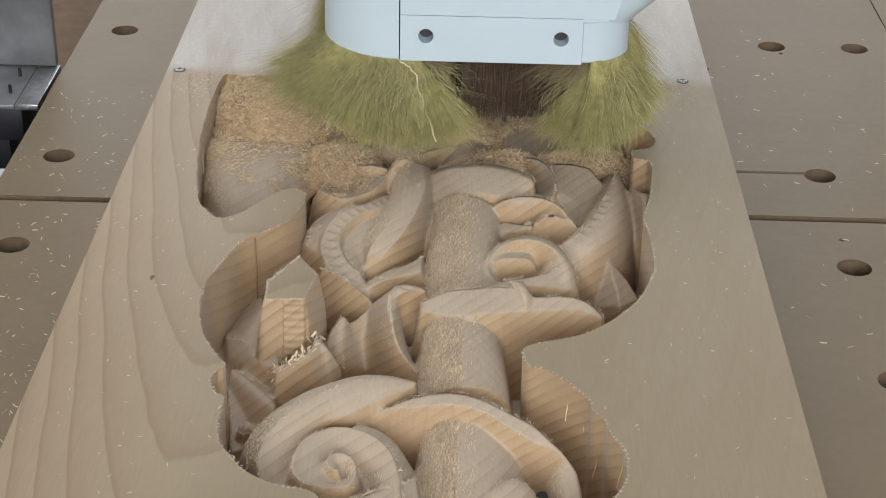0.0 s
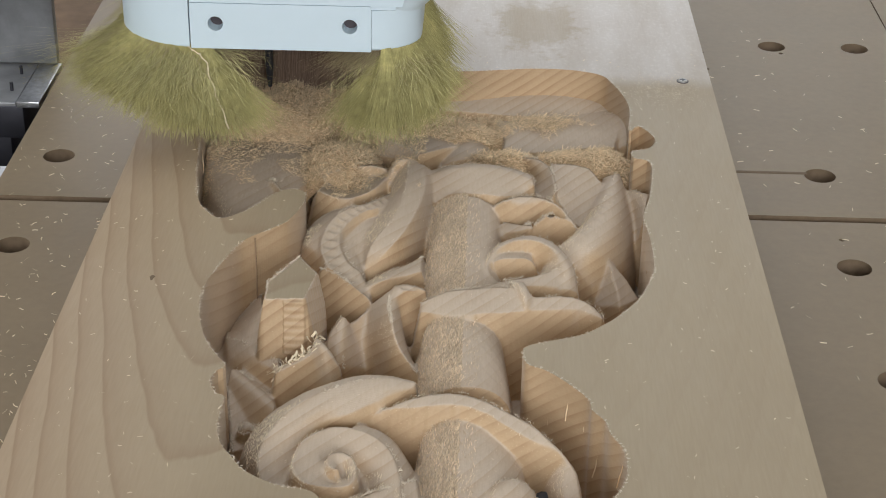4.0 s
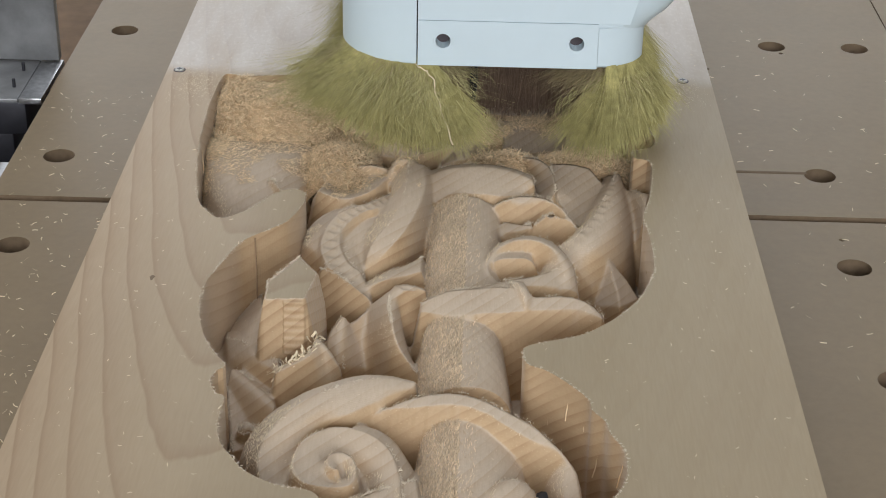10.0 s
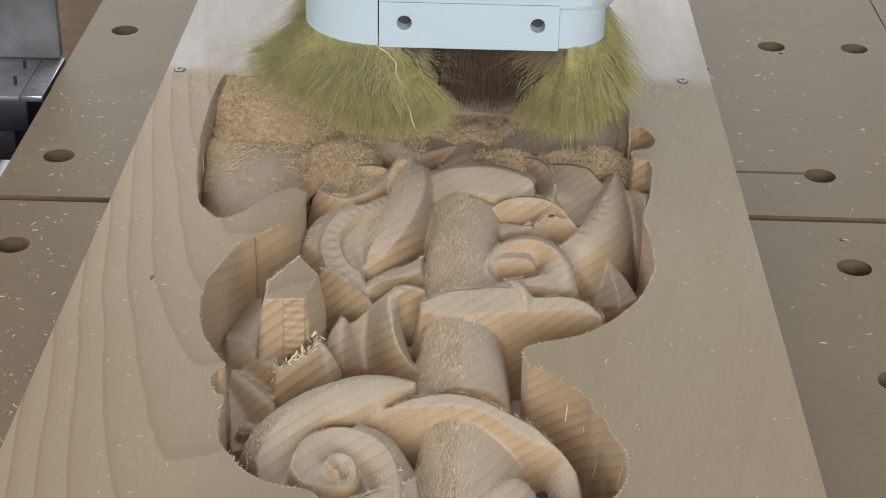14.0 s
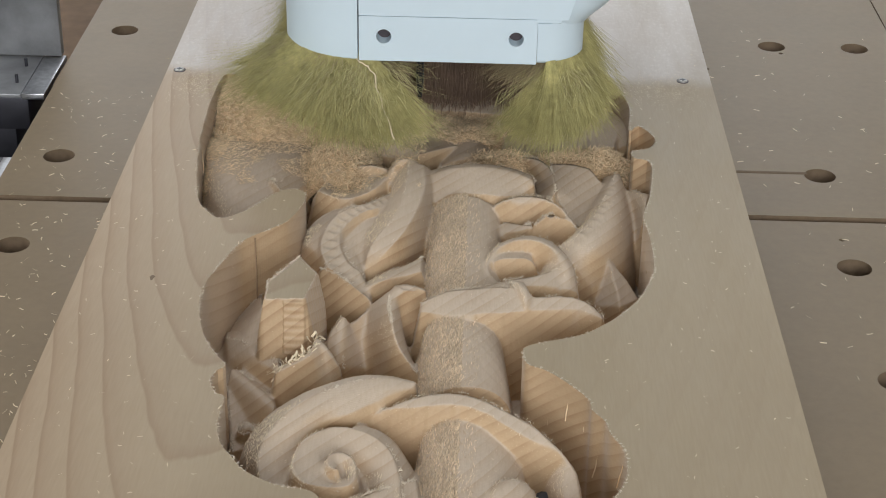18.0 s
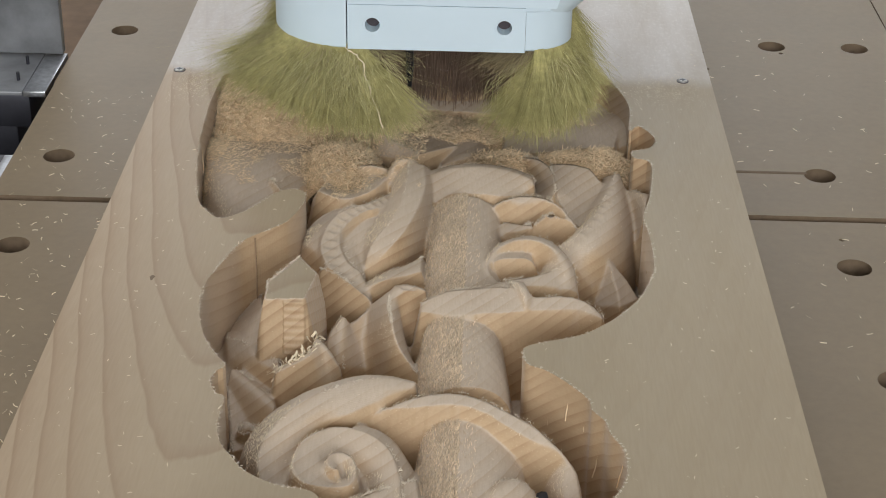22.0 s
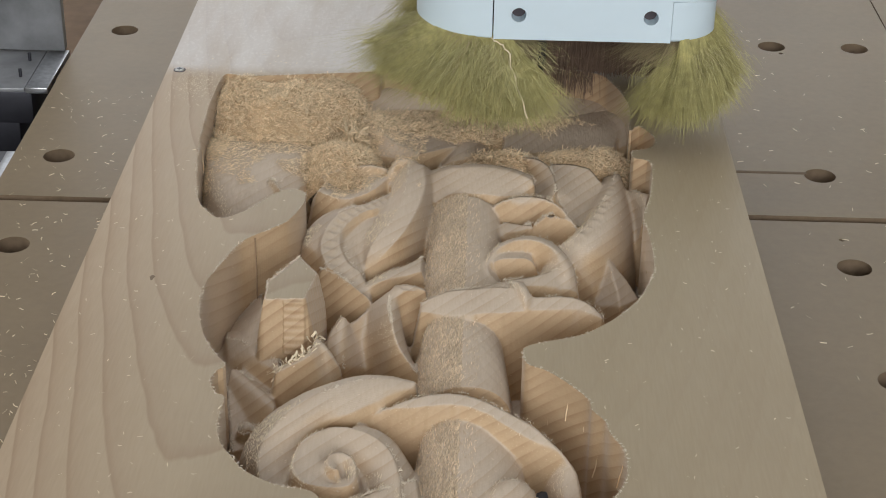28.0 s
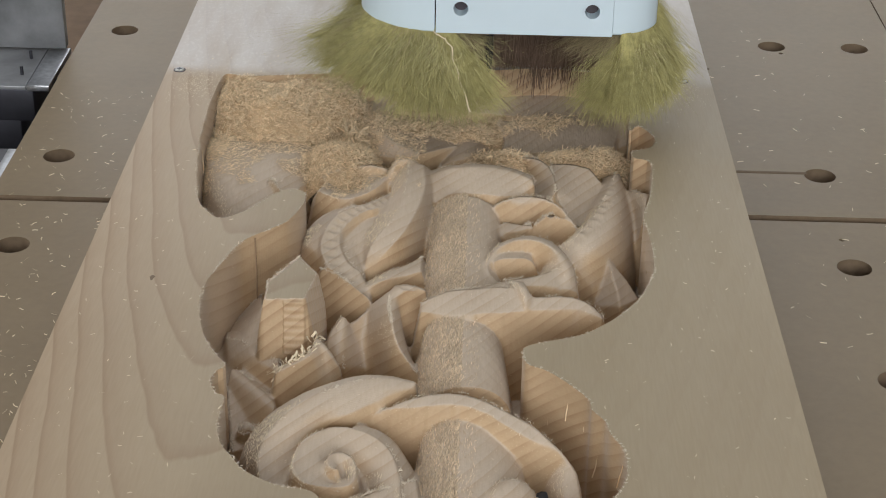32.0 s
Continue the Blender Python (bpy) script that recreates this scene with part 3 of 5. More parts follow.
    rails("inner_petal", "hollow petal beside the long leaf", True, [[(44, 905, 47), (46, 874, 46), (48, 864, 42), (54, 851, 38), (59, 847, 36)],
        [(56, 905, 47), (59, 884, 43), (62, 867, 39), (61, 857, 37), (60, 848, 35)],
        [(66, 896, 49), (72, 882, 46), (71, 870, 43), (66, 850, 41), (60, 838, 39)]])
    rails("loop_petal", "tan loop petal with growth rings", True, [[(26, 916, 46), (36, 907, 49), (42, 896, 50), (45, 880, 50), (45, 864, 49), (43, 860, 46)],
        [(26, 917, 42), (33, 906, 44), (38, 896, 44), (40, 888, 43), (39, 878, 42), (39, 870, 40)],
        [(25, 918, 38), (31, 913, 37), (34, 904, 36), (34, 895, 36), (33, 884, 36), (32, 878, 36)]])
    rails("loop_petal", "tan loop petal with growth rings", True, [[(12, 854, 46), (19, 853, 50), (28, 855, 51), (38, 853, 51), (45, 848, 50), (52, 838, 48), (57, 830, 44)],
        [(13, 853, 43), (19, 850, 46), (27, 849, 46), (36, 850, 46), (45, 846, 47), (51, 838, 45), (55, 830, 42)],
        [(14, 852, 40), (18, 849, 38), (26, 849, 36), (34, 850, 37), (41, 850, 41), (47, 844, 40), (53, 833, 37)]])
    rails("hooked_petal", "small hooked petal with a frayed lip", False, [[(32, 833, 36), (33, 834, 43), (36, 836, 46), (42, 839, 48), (49, 836, 47), (55, 831, 44)],
        [(33, 835, 33), (37, 837, 30), (41, 836, 30), (46, 835, 30), (51, 836, 32), (55, 838, 36)]])
    rails("small_petal", "short pale petal under the loops", True, [[(17, 844, 40), (26, 839, 41), (32, 838, 42)],
        [(15, 836, 38), (23, 833, 39), (32, 835, 39)],
        [(13, 830, 33), (21, 832, 34), (31, 835, 35)]])
    rails("cap_arch", "pale arched cap above the stem with diagonal growth rings", False, [[(-25, 893, 46), (-13, 893, 50), (3, 892, 52), (19, 888, 52), (32, 880, 51), (34, 872, 49)],
        [(-24, 886, 47), (-13, 886, 51), (3, 885, 53), (19, 881, 53), (31, 873, 52), (33, 868, 50)],
        [(-22, 864, 39), (-12, 866, 44), (4, 863, 46), (16, 861, 46), (27, 864, 45), (31, 867, 45)]])
    rails("beaded_leaf", "curved leaf with a row of gouged beads along its edge", False, [[(-47, 868, 44), (-56, 851, 47), (-63, 841, 49), (-72, 828, 51), (-78, 813, 50), (-80, 796, 48), (-76, 782, 45), (-68, 773, 42), (-59, 765, 39), (-51, 760, 36)],
        [(-46, 864, 44), (-54, 846, 47), (-61, 839, 48), (-69, 826, 49), (-74, 813, 48), (-74, 799, 46), (-70, 787, 43), (-65, 779, 41), (-58, 773, 38), (-51, 762, 36)],
        [(-46, 862, 43), (-53, 843, 46), (-59, 837, 47), (-66, 825, 46.5), (-70, 813, 45.5), (-69, 800, 44), (-64, 789, 41.5), (-58, 785, 39), (-56, 779, 37), (-52, 769, 35)]], (17, 1.3, 0.05, 0.85))
    rails("beaded_flank", "tan fuzzy flank of the beaded leaf", True, [[(-61, 841, 48), (-72, 831, 50), (-78, 815, 49), (-79, 798, 47), (-77, 784, 44)],
        [(-65, 851, 44), (-77, 836, 46), (-85, 822, 44), (-88, 806, 42), (-85, 797, 38)],
        [(-68, 866, 36), (-83, 854, 36), (-92, 836, 34), (-94, 822, 32), (-91, 812, 28)]])
    rails("inner_leaf", "smooth pale hollow of the curved leaf", True, [[(-46, 864, 42), (-53, 847, 44), (-60, 843, 44), (-67, 831, 43), (-70, 820, 42), (-69, 806, 41), (-64, 794, 39), (-59, 789, 37), (-56, 782, 35)],
        [(-46, 863, 41), (-52, 845, 42.5), (-57, 834, 43), (-62, 824, 42), (-65, 816, 41), (-65, 808, 40), (-61, 799, 37.5), (-58, 792, 36), (-56, 788, 33)],
        [(-46, 860, 41), (-50, 838, 43), (-54, 829, 42), (-58, 821, 40), (-60, 815, 39), (-60, 810, 38), (-59, 805, 35), (-57, 797, 34), (-56, 791, 32)]])
    rails("broad_leaf", "broad S-shaped leaf with two ridges and a fuzzy flank", False, [[(-47, 903, 45), (-47, 883, 44), (-47, 865, 43), (-53, 843, 42), (-61, 825, 39), (-61, 815, 36), (-58, 802, 33), (-55, 796, 31)],
        [(-38, 894, 52), (-38, 872, 53), (-39, 849, 52), (-43, 826, 50), (-51, 810, 46), (-55, 801, 42), (-56, 795, 37), (-55, 793, 33)],
        [(-29, 886, 53), (-27, 859, 53), (-30, 833, 52), (-36, 812, 49), (-43, 800, 45), (-49, 795, 39), (-53, 793, 33)],
        [(-24, 900, 42), (-22, 882, 40), (-24, 859, 38), (-29, 837, 35), (-35, 823, 32), (-44, 807, 30), (-53, 800, 28)]])
    rails("leaf_hood", "rounded lip at the top of the broad leaf", True, [[(-50, 885, 46), (-47, 893, 50), (-43, 897, 52), (-36, 897, 52), (-31, 890, 51)],
        [(-47, 883, 47), (-45, 888, 51), (-41, 891, 53), (-37, 890, 53), (-32, 884, 52)],
        [(-45, 888, 44), (-43, 894, 46), (-40, 897, 47), (-37, 896, 47), (-34, 888, 47)]])
    rails("bowl", "small bowl-shaped curl with a rolled rim", True, [[(-88, 888, 43), (-80, 894, 45), (-70, 897, 46), (-60, 898, 47), (-49, 893, 47)],
        [(-86, 885, 40), (-80, 888, 37), (-74, 887, 36), (-67, 890, 37), (-61, 891, 40), (-53, 893, 43)],
        [(-88, 869, 43), (-80, 861, 44), (-72, 858, 44), (-63, 861, 45), (-56, 868, 46), (-50, 882, 46)],
        [(-92, 877, 34), (-83, 870, 35), (-73, 867, 36), (-60, 870, 38), (-52, 876, 40), (-48, 884, 42)]])
    rails("side_curl", "small smooth curl beside the stem", True, [[(-54, 783, 34), (-44, 785, 39), (-36, 788, 41), (-26, 799, 41)],
        [(-55, 770, 37), (-42, 772, 42), (-33, 775, 43), (-26, 781, 43)],
        [(-57, 776, 30), (-45, 773, 35), (-35, 774, 36), (-25, 778, 35)]])
    rails("petal_body", "tan petal with growth rings", True, [[(-38, 751, 50), (-41, 738, 48), (-39, 725, 46), (-36, 713, 42), (-32, 705, 38), (-25, 697, 33)],
        [(-43, 752, 45), (-45, 741, 42), (-44, 730, 39), (-41, 719, 35), (-38, 710, 31), (-32, 704, 26)],
        [(-51, 758, 35), (-51, 747, 31), (-50, 737, 27), (-46, 726, 21), (-43, 718, 17)]])
    rails("petal_curl", "grey turned-over petal edge", True, [[(-38, 751, 50), (-41, 738, 48), (-39, 725, 46), (-36, 713, 42), (-32, 705, 38), (-25, 697, 33)],
        [(-32, 749, 49), (-37, 742, 46), (-37, 732, 43), (-35, 721, 39), (-31, 712, 35), (-25, 701, 31)],
        [(-24, 753, 45), (-34, 748, 41), (-35, 742, 37), (-33, 733, 33), (-30, 720, 31), (-25, 705, 29)]])
    rails("petal_tip", "short smooth petal tip at the stem", True, [[(-39, 754, 49), (-32, 754, 50), (-23, 755, 47)],
        [(-37, 750, 46), (-31, 751, 46), (-23, 752, 44)],
        [(-35, 750, 40), (-30, 751, 40), (-24, 754, 39)]])
    rails("petal_side", "shaded tan flank behind the petal", False, [[(-79, 780, 43), (-68, 774, 42), (-59, 765, 40), (-51, 758, 37)],
        [(-78, 779, 20), (-69, 774, 18), (-59, 766, 16), (-51, 756, 18)]])
    rails("fold", "fuzzy folded leaf with a pale crest", True, [[(-65, 743, 36), (-70, 733, 32), (-71, 725, 27), (-71, 718, 20)],
        [(-63, 741, 37), (-63, 732, 33), (-63, 724, 28), (-62, 717, 21)],
        [(-60, 745, 32), (-57, 741, 25), (-54, 735, 19), (-52, 728, 14)],
        [(-52, 758, 33), (-52, 747, 28), (-49, 732, 22), (-45, 722, 18)]])
    rails("block_leaf", "blocky leaf with a torn fuzzy edge", False, [[(-92, 687, 38), (-87, 689, 41), (-81, 694, 42), (-76, 700, 43), (-74, 711, 43), (-69, 707, 41), (-63, 702, 34)],
        [(-91, 684, 38), (-86, 685, 41), (-80, 690, 42), (-75, 696, 43), (-72, 704, 43), (-68, 702, 40), (-62, 700, 33)],
        [(-90, 681, 25), (-84, 684, 26), (-78, 686, 27), (-71, 688, 28), (-67, 691, 28), (-64, 693, 28), (-61, 698, 27)]])
    rails("low_leaf", "low shaded leaf in the hollow", True, [[(-135, 768, 8), (-132, 787, 8), (-124, 807, 9), (-115, 816, 12)],
        [(-127, 749, 13), (-123, 761, 17), (-116, 775, 21), (-110, 785, 24)],
        [(-117, 724, 20), (-113, 734, 26), (-109, 748, 30), (-106, 758, 33)],
        [(-100, 718, 24), (-100, 735, 27), (-100, 747, 31), (-100, 753, 34)]])
    rails("low_leaf", "smooth pale low leaf under the bud", True, [[(-125, 756, 17), (-116, 745, 24), (-106, 733, 28), (-99, 723, 30), (-92, 717, 31)],
        [(-124, 745, 20), (-114, 733, 26), (-106, 720, 29), (-99, 713, 30), (-92, 708, 30)],
        [(-122, 735, 19), (-113, 722, 23), (-104, 711, 26), (-96, 704, 27), (-91, 702, 27)],
        [(-120, 725, 16), (-110, 714, 17), (-101, 706, 18), (-91, 701, 19)]])
    rails("pointed_leaf", "pointed shaded leaf near the pocket edge", True, [[(-111, 720, 18), (-101, 705, 19), (-91, 691, 20)],
        [(-113, 711, 23), (-102, 695, 25), (-92, 681, 26)],
        [(-116, 705, 26), (-105, 689, 28), (-97, 678, 29), (-90, 671, 28)],
        [(-116, 694, 18), (-108, 681, 17), (-101, 670, 17), (-94, 665, 17)]])
    rails("hollow_floor", "smooth shaded floor of the hollow", True, [[(-136, 762, 9), (-124, 728, 14), (-116, 689, 16), (-109, 649, 18)],
        [(-119, 754, 17), (-109, 722, 18), (-102, 687, 18), (-98, 650, 18)],
        [(-101, 760, 22), (-91, 718, 21), (-87, 685, 20), (-89, 647, 20)]])
    rails("low_leaf", "low shaded leaf in the hollow", True, [[(-117, 700, 22), (-113, 677, 21), (-107, 646, 20)],
        [(-110, 698, 17), (-105, 675, 18), (-100, 650, 18)],
        [(-97, 691, 12), (-96, 672, 12), (-95, 645, 12)]])
    rails("hollow_petal", "smooth pale hollow petal under the chips", True, [[(-162, 906, 22), (-150, 866, 26), (-137, 847, 33), (-122, 849, 39), (-108, 866, 40), (-97, 889, 36)],
        [(-158, 902, 32), (-148, 877, 35), (-137, 864, 38), (-125, 870, 41), (-110, 883, 41.5), (-97, 905, 37)],
        [(-156, 904, 38), (-144, 889, 40), (-133, 888, 42), (-121, 896, 42.5), (-107, 902, 42), (-95, 917, 37)],
        [(-158, 915, 40), (-143, 913, 42), (-127, 916, 42.5), (-106, 924, 41), (-95, 934, 37)],
        [(-164, 955, 36), (-149, 955, 37), (-132, 956, 38), (-109, 957, 39)]])
    rails("petal_nub", "small dark nub in the hollow petal", True, [[(-118, 881, 42), (-115, 878, 45), (-111, 871, 46), (-107, 863, 45)],
        [(-119, 879, 39), (-116, 875, 41), (-112, 869, 42), (-109, 863, 42)]])
    rails("rear_petal", "smooth freshly cut petal behind the chips", True, [[(88, 1005, 39), (66, 992, 40), (41, 984, 40), (13, 981, 39)],
        [(88, 973, 42), (68, 965, 42), (44, 959, 41), (17, 957, 40)],
        [(84, 944, 40), (67, 941, 40), (44, 935, 40), (17, 930, 40)]])
    rails("side_bud", "small pointed bud by the pocket wall", False, [[(72, 808, 36), (69, 802, 30), (66, 794, 26), (65, 783, 22)],
        [(73, 805, 38), (74, 792, 36), (76, 781, 33), (77, 770, 29)],
        [(74, 808, 36), (80, 801, 32), (84, 794, 29), (88, 786, 26)]])
    rails("lower_leaf", "flat pale leaf at the foot of the volute", False, [[(-21, 593, 47), (-29, 585, 49), (-38, 579, 50), (-50, 571, 50)],
        [(-18, 574, 44), (-27, 568, 47), (-38, 565, 48), (-48, 563, 49)]])
    rails("volute_flank", "outer flank of the large volute", True, [[(-26, 569, 49), (-29, 596, 49), (-35, 613, 49), (-44, 622, 49), (-51, 626, 49)],
        [(-21, 579, 42), (-25, 604, 43), (-31, 620, 44), (-40, 629, 46), (-50, 629, 48)],
        [(-18, 587, 36), (-21, 607, 36), (-27, 621, 38), (-34, 632, 40), (-47, 637, 44)]])
    spiral("volute", "large spiral volute", [(-25.6, 566.1), (-28.7, 594.5), (-34.4, 610.7), (-43.5, 620.5), (-56.2, 624.6), (-65.6, 619.8), (-71.6, 611.4), (-74.0, 599.1), (-73.2, 589.0), (-67.9, 581.3), (-58.2, 578.3), (-49.0, 579.1), (-45.5, 586.4), (-46.0, 593.6), (-48.9, 600.8), (-53.8, 604.3), (-58.1, 601.6), (-59.3, 595.4), (-57.2, 590.6), (-53.3, 589.2)], (-53.8, 595.2), 50, 31)
    volute("volute", -102, 658, 7, 1.2, 0, 24, 20, "tiny ring curl in the hollow")


relief()

# The cutter leaves one continuous surface: the highest form wins, flanks lean by the taper of the tool, and its ball end rounds every inner corner.
GX0, GX1, GY0, GY1 = -0.172, 0.112, 0.530, 1.022
CX, CY = 0.0005, 0.0007
NX, NY = int((GX1 - GX0) / CX) + 1, int((GY1 - GY0) / CY) + 1


def shifted(h, di, dj, fill):
    out = np.full_like(h, fill)
    out[max(di, 0):NX + min(di, 0), max(dj, 0):NY + min(dj, 0)] = h[max(-di, 0):NX + min(-di, 0), max(-dj, 0):NY + min(-dj, 0)]
    return out


ISLAND = [f[0] for f in FORMS].index("bud")


def milled():
    h = np.full((NX, NY), GROUND)
    owner = np.full((NX, NY), -1)
    for k, (_, _, pts, _) in enumerate(FORMS):
        i, j = np.rint((pts[:, 0] - GX0) / CX).astype(int), np.rint((pts[:, 1] - GY0) / CY).astype(int)
        ok = (i >= 0) & (i < NX) & (j >= 0) & (j < NY)
        own = np.full((NX, NY), -1.0)
        np.maximum.at(own, (i[ok], j[ok]), pts[ok, 2])
        up = own > h
        h[up], owner[up] = own[up], k
    h = np.where(owner == ISLAND, h, np.minimum(h, THICK - 0.0015))
    # leaning flanks
    lean, src, who = h.copy(), h.copy(), owner.copy()
    for di in range(-7, 8):
        for dj in range(-5, 6):
            d = math.hypot(di * CX, dj * CY)
            if 0 < d <= 0.0036:
                q = shifted(src, di, dj, 0.0) - d * 5.5 - 0.0004
                up = q > lean
                lean[up] = q[up]
                who[up] = shifted(owner, di, dj, -1)[up]
    # ball end of the tool: closing
    ball = 0.0016
    offs = [(di, dj, math.sqrt(ball * ball - d * d) - ball) for di in range(-4, 5) for dj in range(-3, 4) if (d := math.hypot(di * CX, dj * CY)) < ball]
    fat = np.max([shifted(lean, di, dj, 0.0) + z for di, dj, z in offs], axis=0)
    out = np.min([shifted(fat, di, dj, 1.0) - z for di, dj, z in offs], axis=0)
    # worn edges and a slightly torn surface
    soft = (4 * out + shifted(out, 1, 0, GROUND) + shifted(out, -1, 0, GROUND) + shifted(out, 0, 1, GROUND) + shifted(out, 0, -1, GROUND)) / 8
    rng = np.random.default_rng(2)
    rough = rng.normal(0, 1, (NX, NY))
    rough = (rough + shifted(rough, 0, 1, 0) + shifted(rough, 0, -1, 0) + shifted(rough, 0, 2, 0)) / 2
    return soft + 0.00008 * rough * (who != ISLAND), who


RELIEF, OWNER = milled()


def height(x, y):
    i, j = int(round((x - GX0) / CX)), int(round((y - GY0) / CY))
    return float(RELIEF[i, j]) if 0 <= i < NX and 0 <= j < NY else GROUND


def relief_parts():
    """The milled surface, split into the carved forms that one can tell apart."""
    xs, ys = GX0 + CX * np.arange(NX), GY0 + CY * np.arange(NY)
    gx, gy = np.meshgrid(xs, ys, indexing="ij")
    within = np.zeros((NX, NY), bool)
    for (x1, y1), (x2, y2) in zip(rim, rim[-1:] + rim[:-1]):
        if y1 == y2:
            continue
        cross = (y1 > ys) != (y2 > ys)
        if cross.any():
            at_x = (x2 - x1) * (ys[cross] - y1) / (y2 - y1) + x1
            within[:, cross] ^= xs[:, None] < at_x[None, :]
    near = within.copy()
    for di, dj in ((2, 0), (-2, 0), (0, 2), (0, -2), (1, 1), (-1, -1), (1, -1), (-1, 1)):
        near |= shifted(within, di, dj, False)
    even = RELIEF
    for _ in range(3):
        even = (2 * even + shifted(even, 1, 0, GROUND) + shifted(even, -1, 0, GROUND) + shifted(even, 0, 1, GROUND) + shifted(even, 0, -1, GROUND)) / 6
    slope_x, slope_y = np.gradient(even, CX, CY)
    nrm = np.stack([-slope_x, -slope_y, np.ones_like(RELIEF)], -1)
    nrm /= np.linalg.norm(nrm, axis=-1)[..., None]
    pts = np.stack([gx, gy, RELIEF], -1).reshape(-1, 3)
    nrm = nrm.reshape(-1, 3)
    idx = np.arange(NX * NY).reshape(NX, NY)
    quads = np.stack([idx[:-1, :-1], idx[1:, :-1], idx[1:, 1:], idx[:-1, 1:]], -1).reshape(-1, 4)
    keep = (near[:-1, :-1] & near[1:, :-1] & near[1:, 1:] & near[:-1, 1:]).reshape(-1)
    quads, own = quads[keep], OWNER[:-1, :-1].reshape(-1)[keep]
    base = np.array(base_of(board))
    for k in range(-1, len(FORMS)):
        q = quads[own == k]
        if len(q) < 12:
            continue
        used, local = np.unique(q, return_inverse=True)
        me = bpy.data.meshes.new("form")
        me.vertices.add(len(used))
        me.vertices.foreach_set("co", (pts[used] - base).astype(np.float32).ravel())
        me.loops.add(4 * len(q))
        me.loops.foreach_set("vertex_index", local.reshape(-1).astype(np.int32))
        me.polygons.add(len(q))
        me.polygons.foreach_set("loop_start", np.arange(0, 4 * len(q), 4, dtype=np.int32))
        me.polygons.foreach_set("use_smooth", np.ones(len(q), bool))
        me.update(calc_edges=True)
        me.materials.append(BOARD if k == ISLAND else CUT)
        me.normals_split_custom_set_from_vertices(nrm[used].tolist())
        if k == ISLAND:
            me.materials.append(CUT)
            top = nrm[used][local.reshape(-1, 4)][:, :, 2].min(axis=1) > 0.8
            me.polygons.foreach_set("material_index", np.where(top, 0, 1).astype(np.int32))
        name, label = ("pocket_ground", "milled bottom of the pocket") if k < 0 else FORMS[k][:2]
        ob = new(name, me)
        ob.parent = board
        tagged(ob, label)


relief_parts()


def bud_face():
    """The front of the bud, cut in small level steps by the cutter on its way down."""
    bm = bmesh.new()
    rows = []
    for k in range(73):
        z = 0.0597 - 0.0267 * k / 72
        step = 0.00022 * (1 + math.sin(2 * math.pi * k / 10))
        y = 0.7168 - (0.060 - z) / 5.5 - 0.0004 - step
        rows.append([bm.verts.new((x, y + bow, z)) for x, bow in ((-0.0912, 0.0012), (-0.0900, 0.0001), (-0.0868, 0.0), (-0.0835, 0.0), (-0.0806, 0.0003), (-0.0796, 0.0016))])
    for r1, r2 in zip(rows, rows[1:]):
        for i in range(5):
            bm.faces.new((r1[i], r2[i], r2[i + 1], r1[i + 1]))
    part("bud_face", bm, CUT, board, "stepped tan front of the bud", 25)


bud_face()


def splinters():
    """Long torn fibres hanging down the pocket wall."""
    rng = np.random.default_rng(12)
    verts, faces = [], []
    lower_wall = [i for i, (x, y) in enumerate(rim) if x > 0.024 and 0.57 < y < 0.672]
    for i in [*rng.choice(len(rim), 20, replace=False), *rng.choice(lower_wall, 16, replace=False)]:
        x, y = rim[i]
        b0, ln = len(verts), rng.uniform(0.004, 0.018)
        side = rng.normal(0, 0.12)
        nx, ny = rim[i][1] - rim[i - 1][1], rim[i - 1][0] - rim[i][0]
        k = 0.0006 / max(math.hypot(nx, ny), 1e-9)
        z0 = THICK - rng.uniform(0.002, 0.018)
        for s in range(4):
            c = np.array([x + nx * k + side * ln * s / 3 + rng.normal(0, 0.0003), y + ny * k, z0 - ln * s / 3])
            verts += [c - [0.0003, 0, 0], c + [0.0003, 0, 0], c + [0, 0.0004, 0.0002]]
        for s in range(3):
            for a in range(3):
                p, q = b0 + 3 * s + a, b0 + 3 * s + (a + 1) % 3
                faces.append((p, q, q + 3, p + 3))
    return mesh_part("splinters", verts, faces, CHIP, board, "pale splinters hanging on the pocket wall", "stuff")


splinters()

def tool_line(x, y, low):
    """A thin upright brown strip that paints the shade of a cutter mark in the pocket wall."""
    bm = box(bmesh.new(), (x, y - 0.0012, low), (x + 0.0006, y, THICK - 0.001))
    part("tool_line", bm, TOOL_LINE, board, "thin brown strip for the shade of a tool line down the pocket wall")


tool_line(-0.1123, 0.7812, 0.020)

# two countersunk screws through the board
def screw(x, y):
    s = thing("screw", (x, y, THICK), "steel cross-head screw sunk in the board", "screw", "screws in the board")
    # flat dark disc on the board in place of the shaded countersink
    bm = bmesh.new()
    cylinder(bm, (x, y, THICK + 0.00015), 0.0038, 0.0003, "Z", 28)
    part("countersink", bm, HOLE_SHADE, s, "dark disc for the shade of the countersunk hole")
    bm = bmesh.new()
    cylinder(bm, (x, y, THICK + 0.0006), 0.0032, 0.0008, "Z", 24, 0.0026)
    part("screw_head", bm, SCREW_STEEL, s)
    # thin raised dark bars stand for the shade in the cross slot
    bm = bmesh.new()
    box(bm, (x - 0.0016, y - 0.0004, THICK + 0.0009), (x + 0.0016, y + 0.0004, THICK + 0.00115))
    box(bm, (x - 0.0004, y - 0.0016, THICK + 0.0009), (x + 0.0004, y + 0.0016, THICK + 0.0012))
    part("cross_recess", bm, DARK_STEEL, s)


screw(-0.1865, 0.9996)
screw(0.1283, 1.0022)

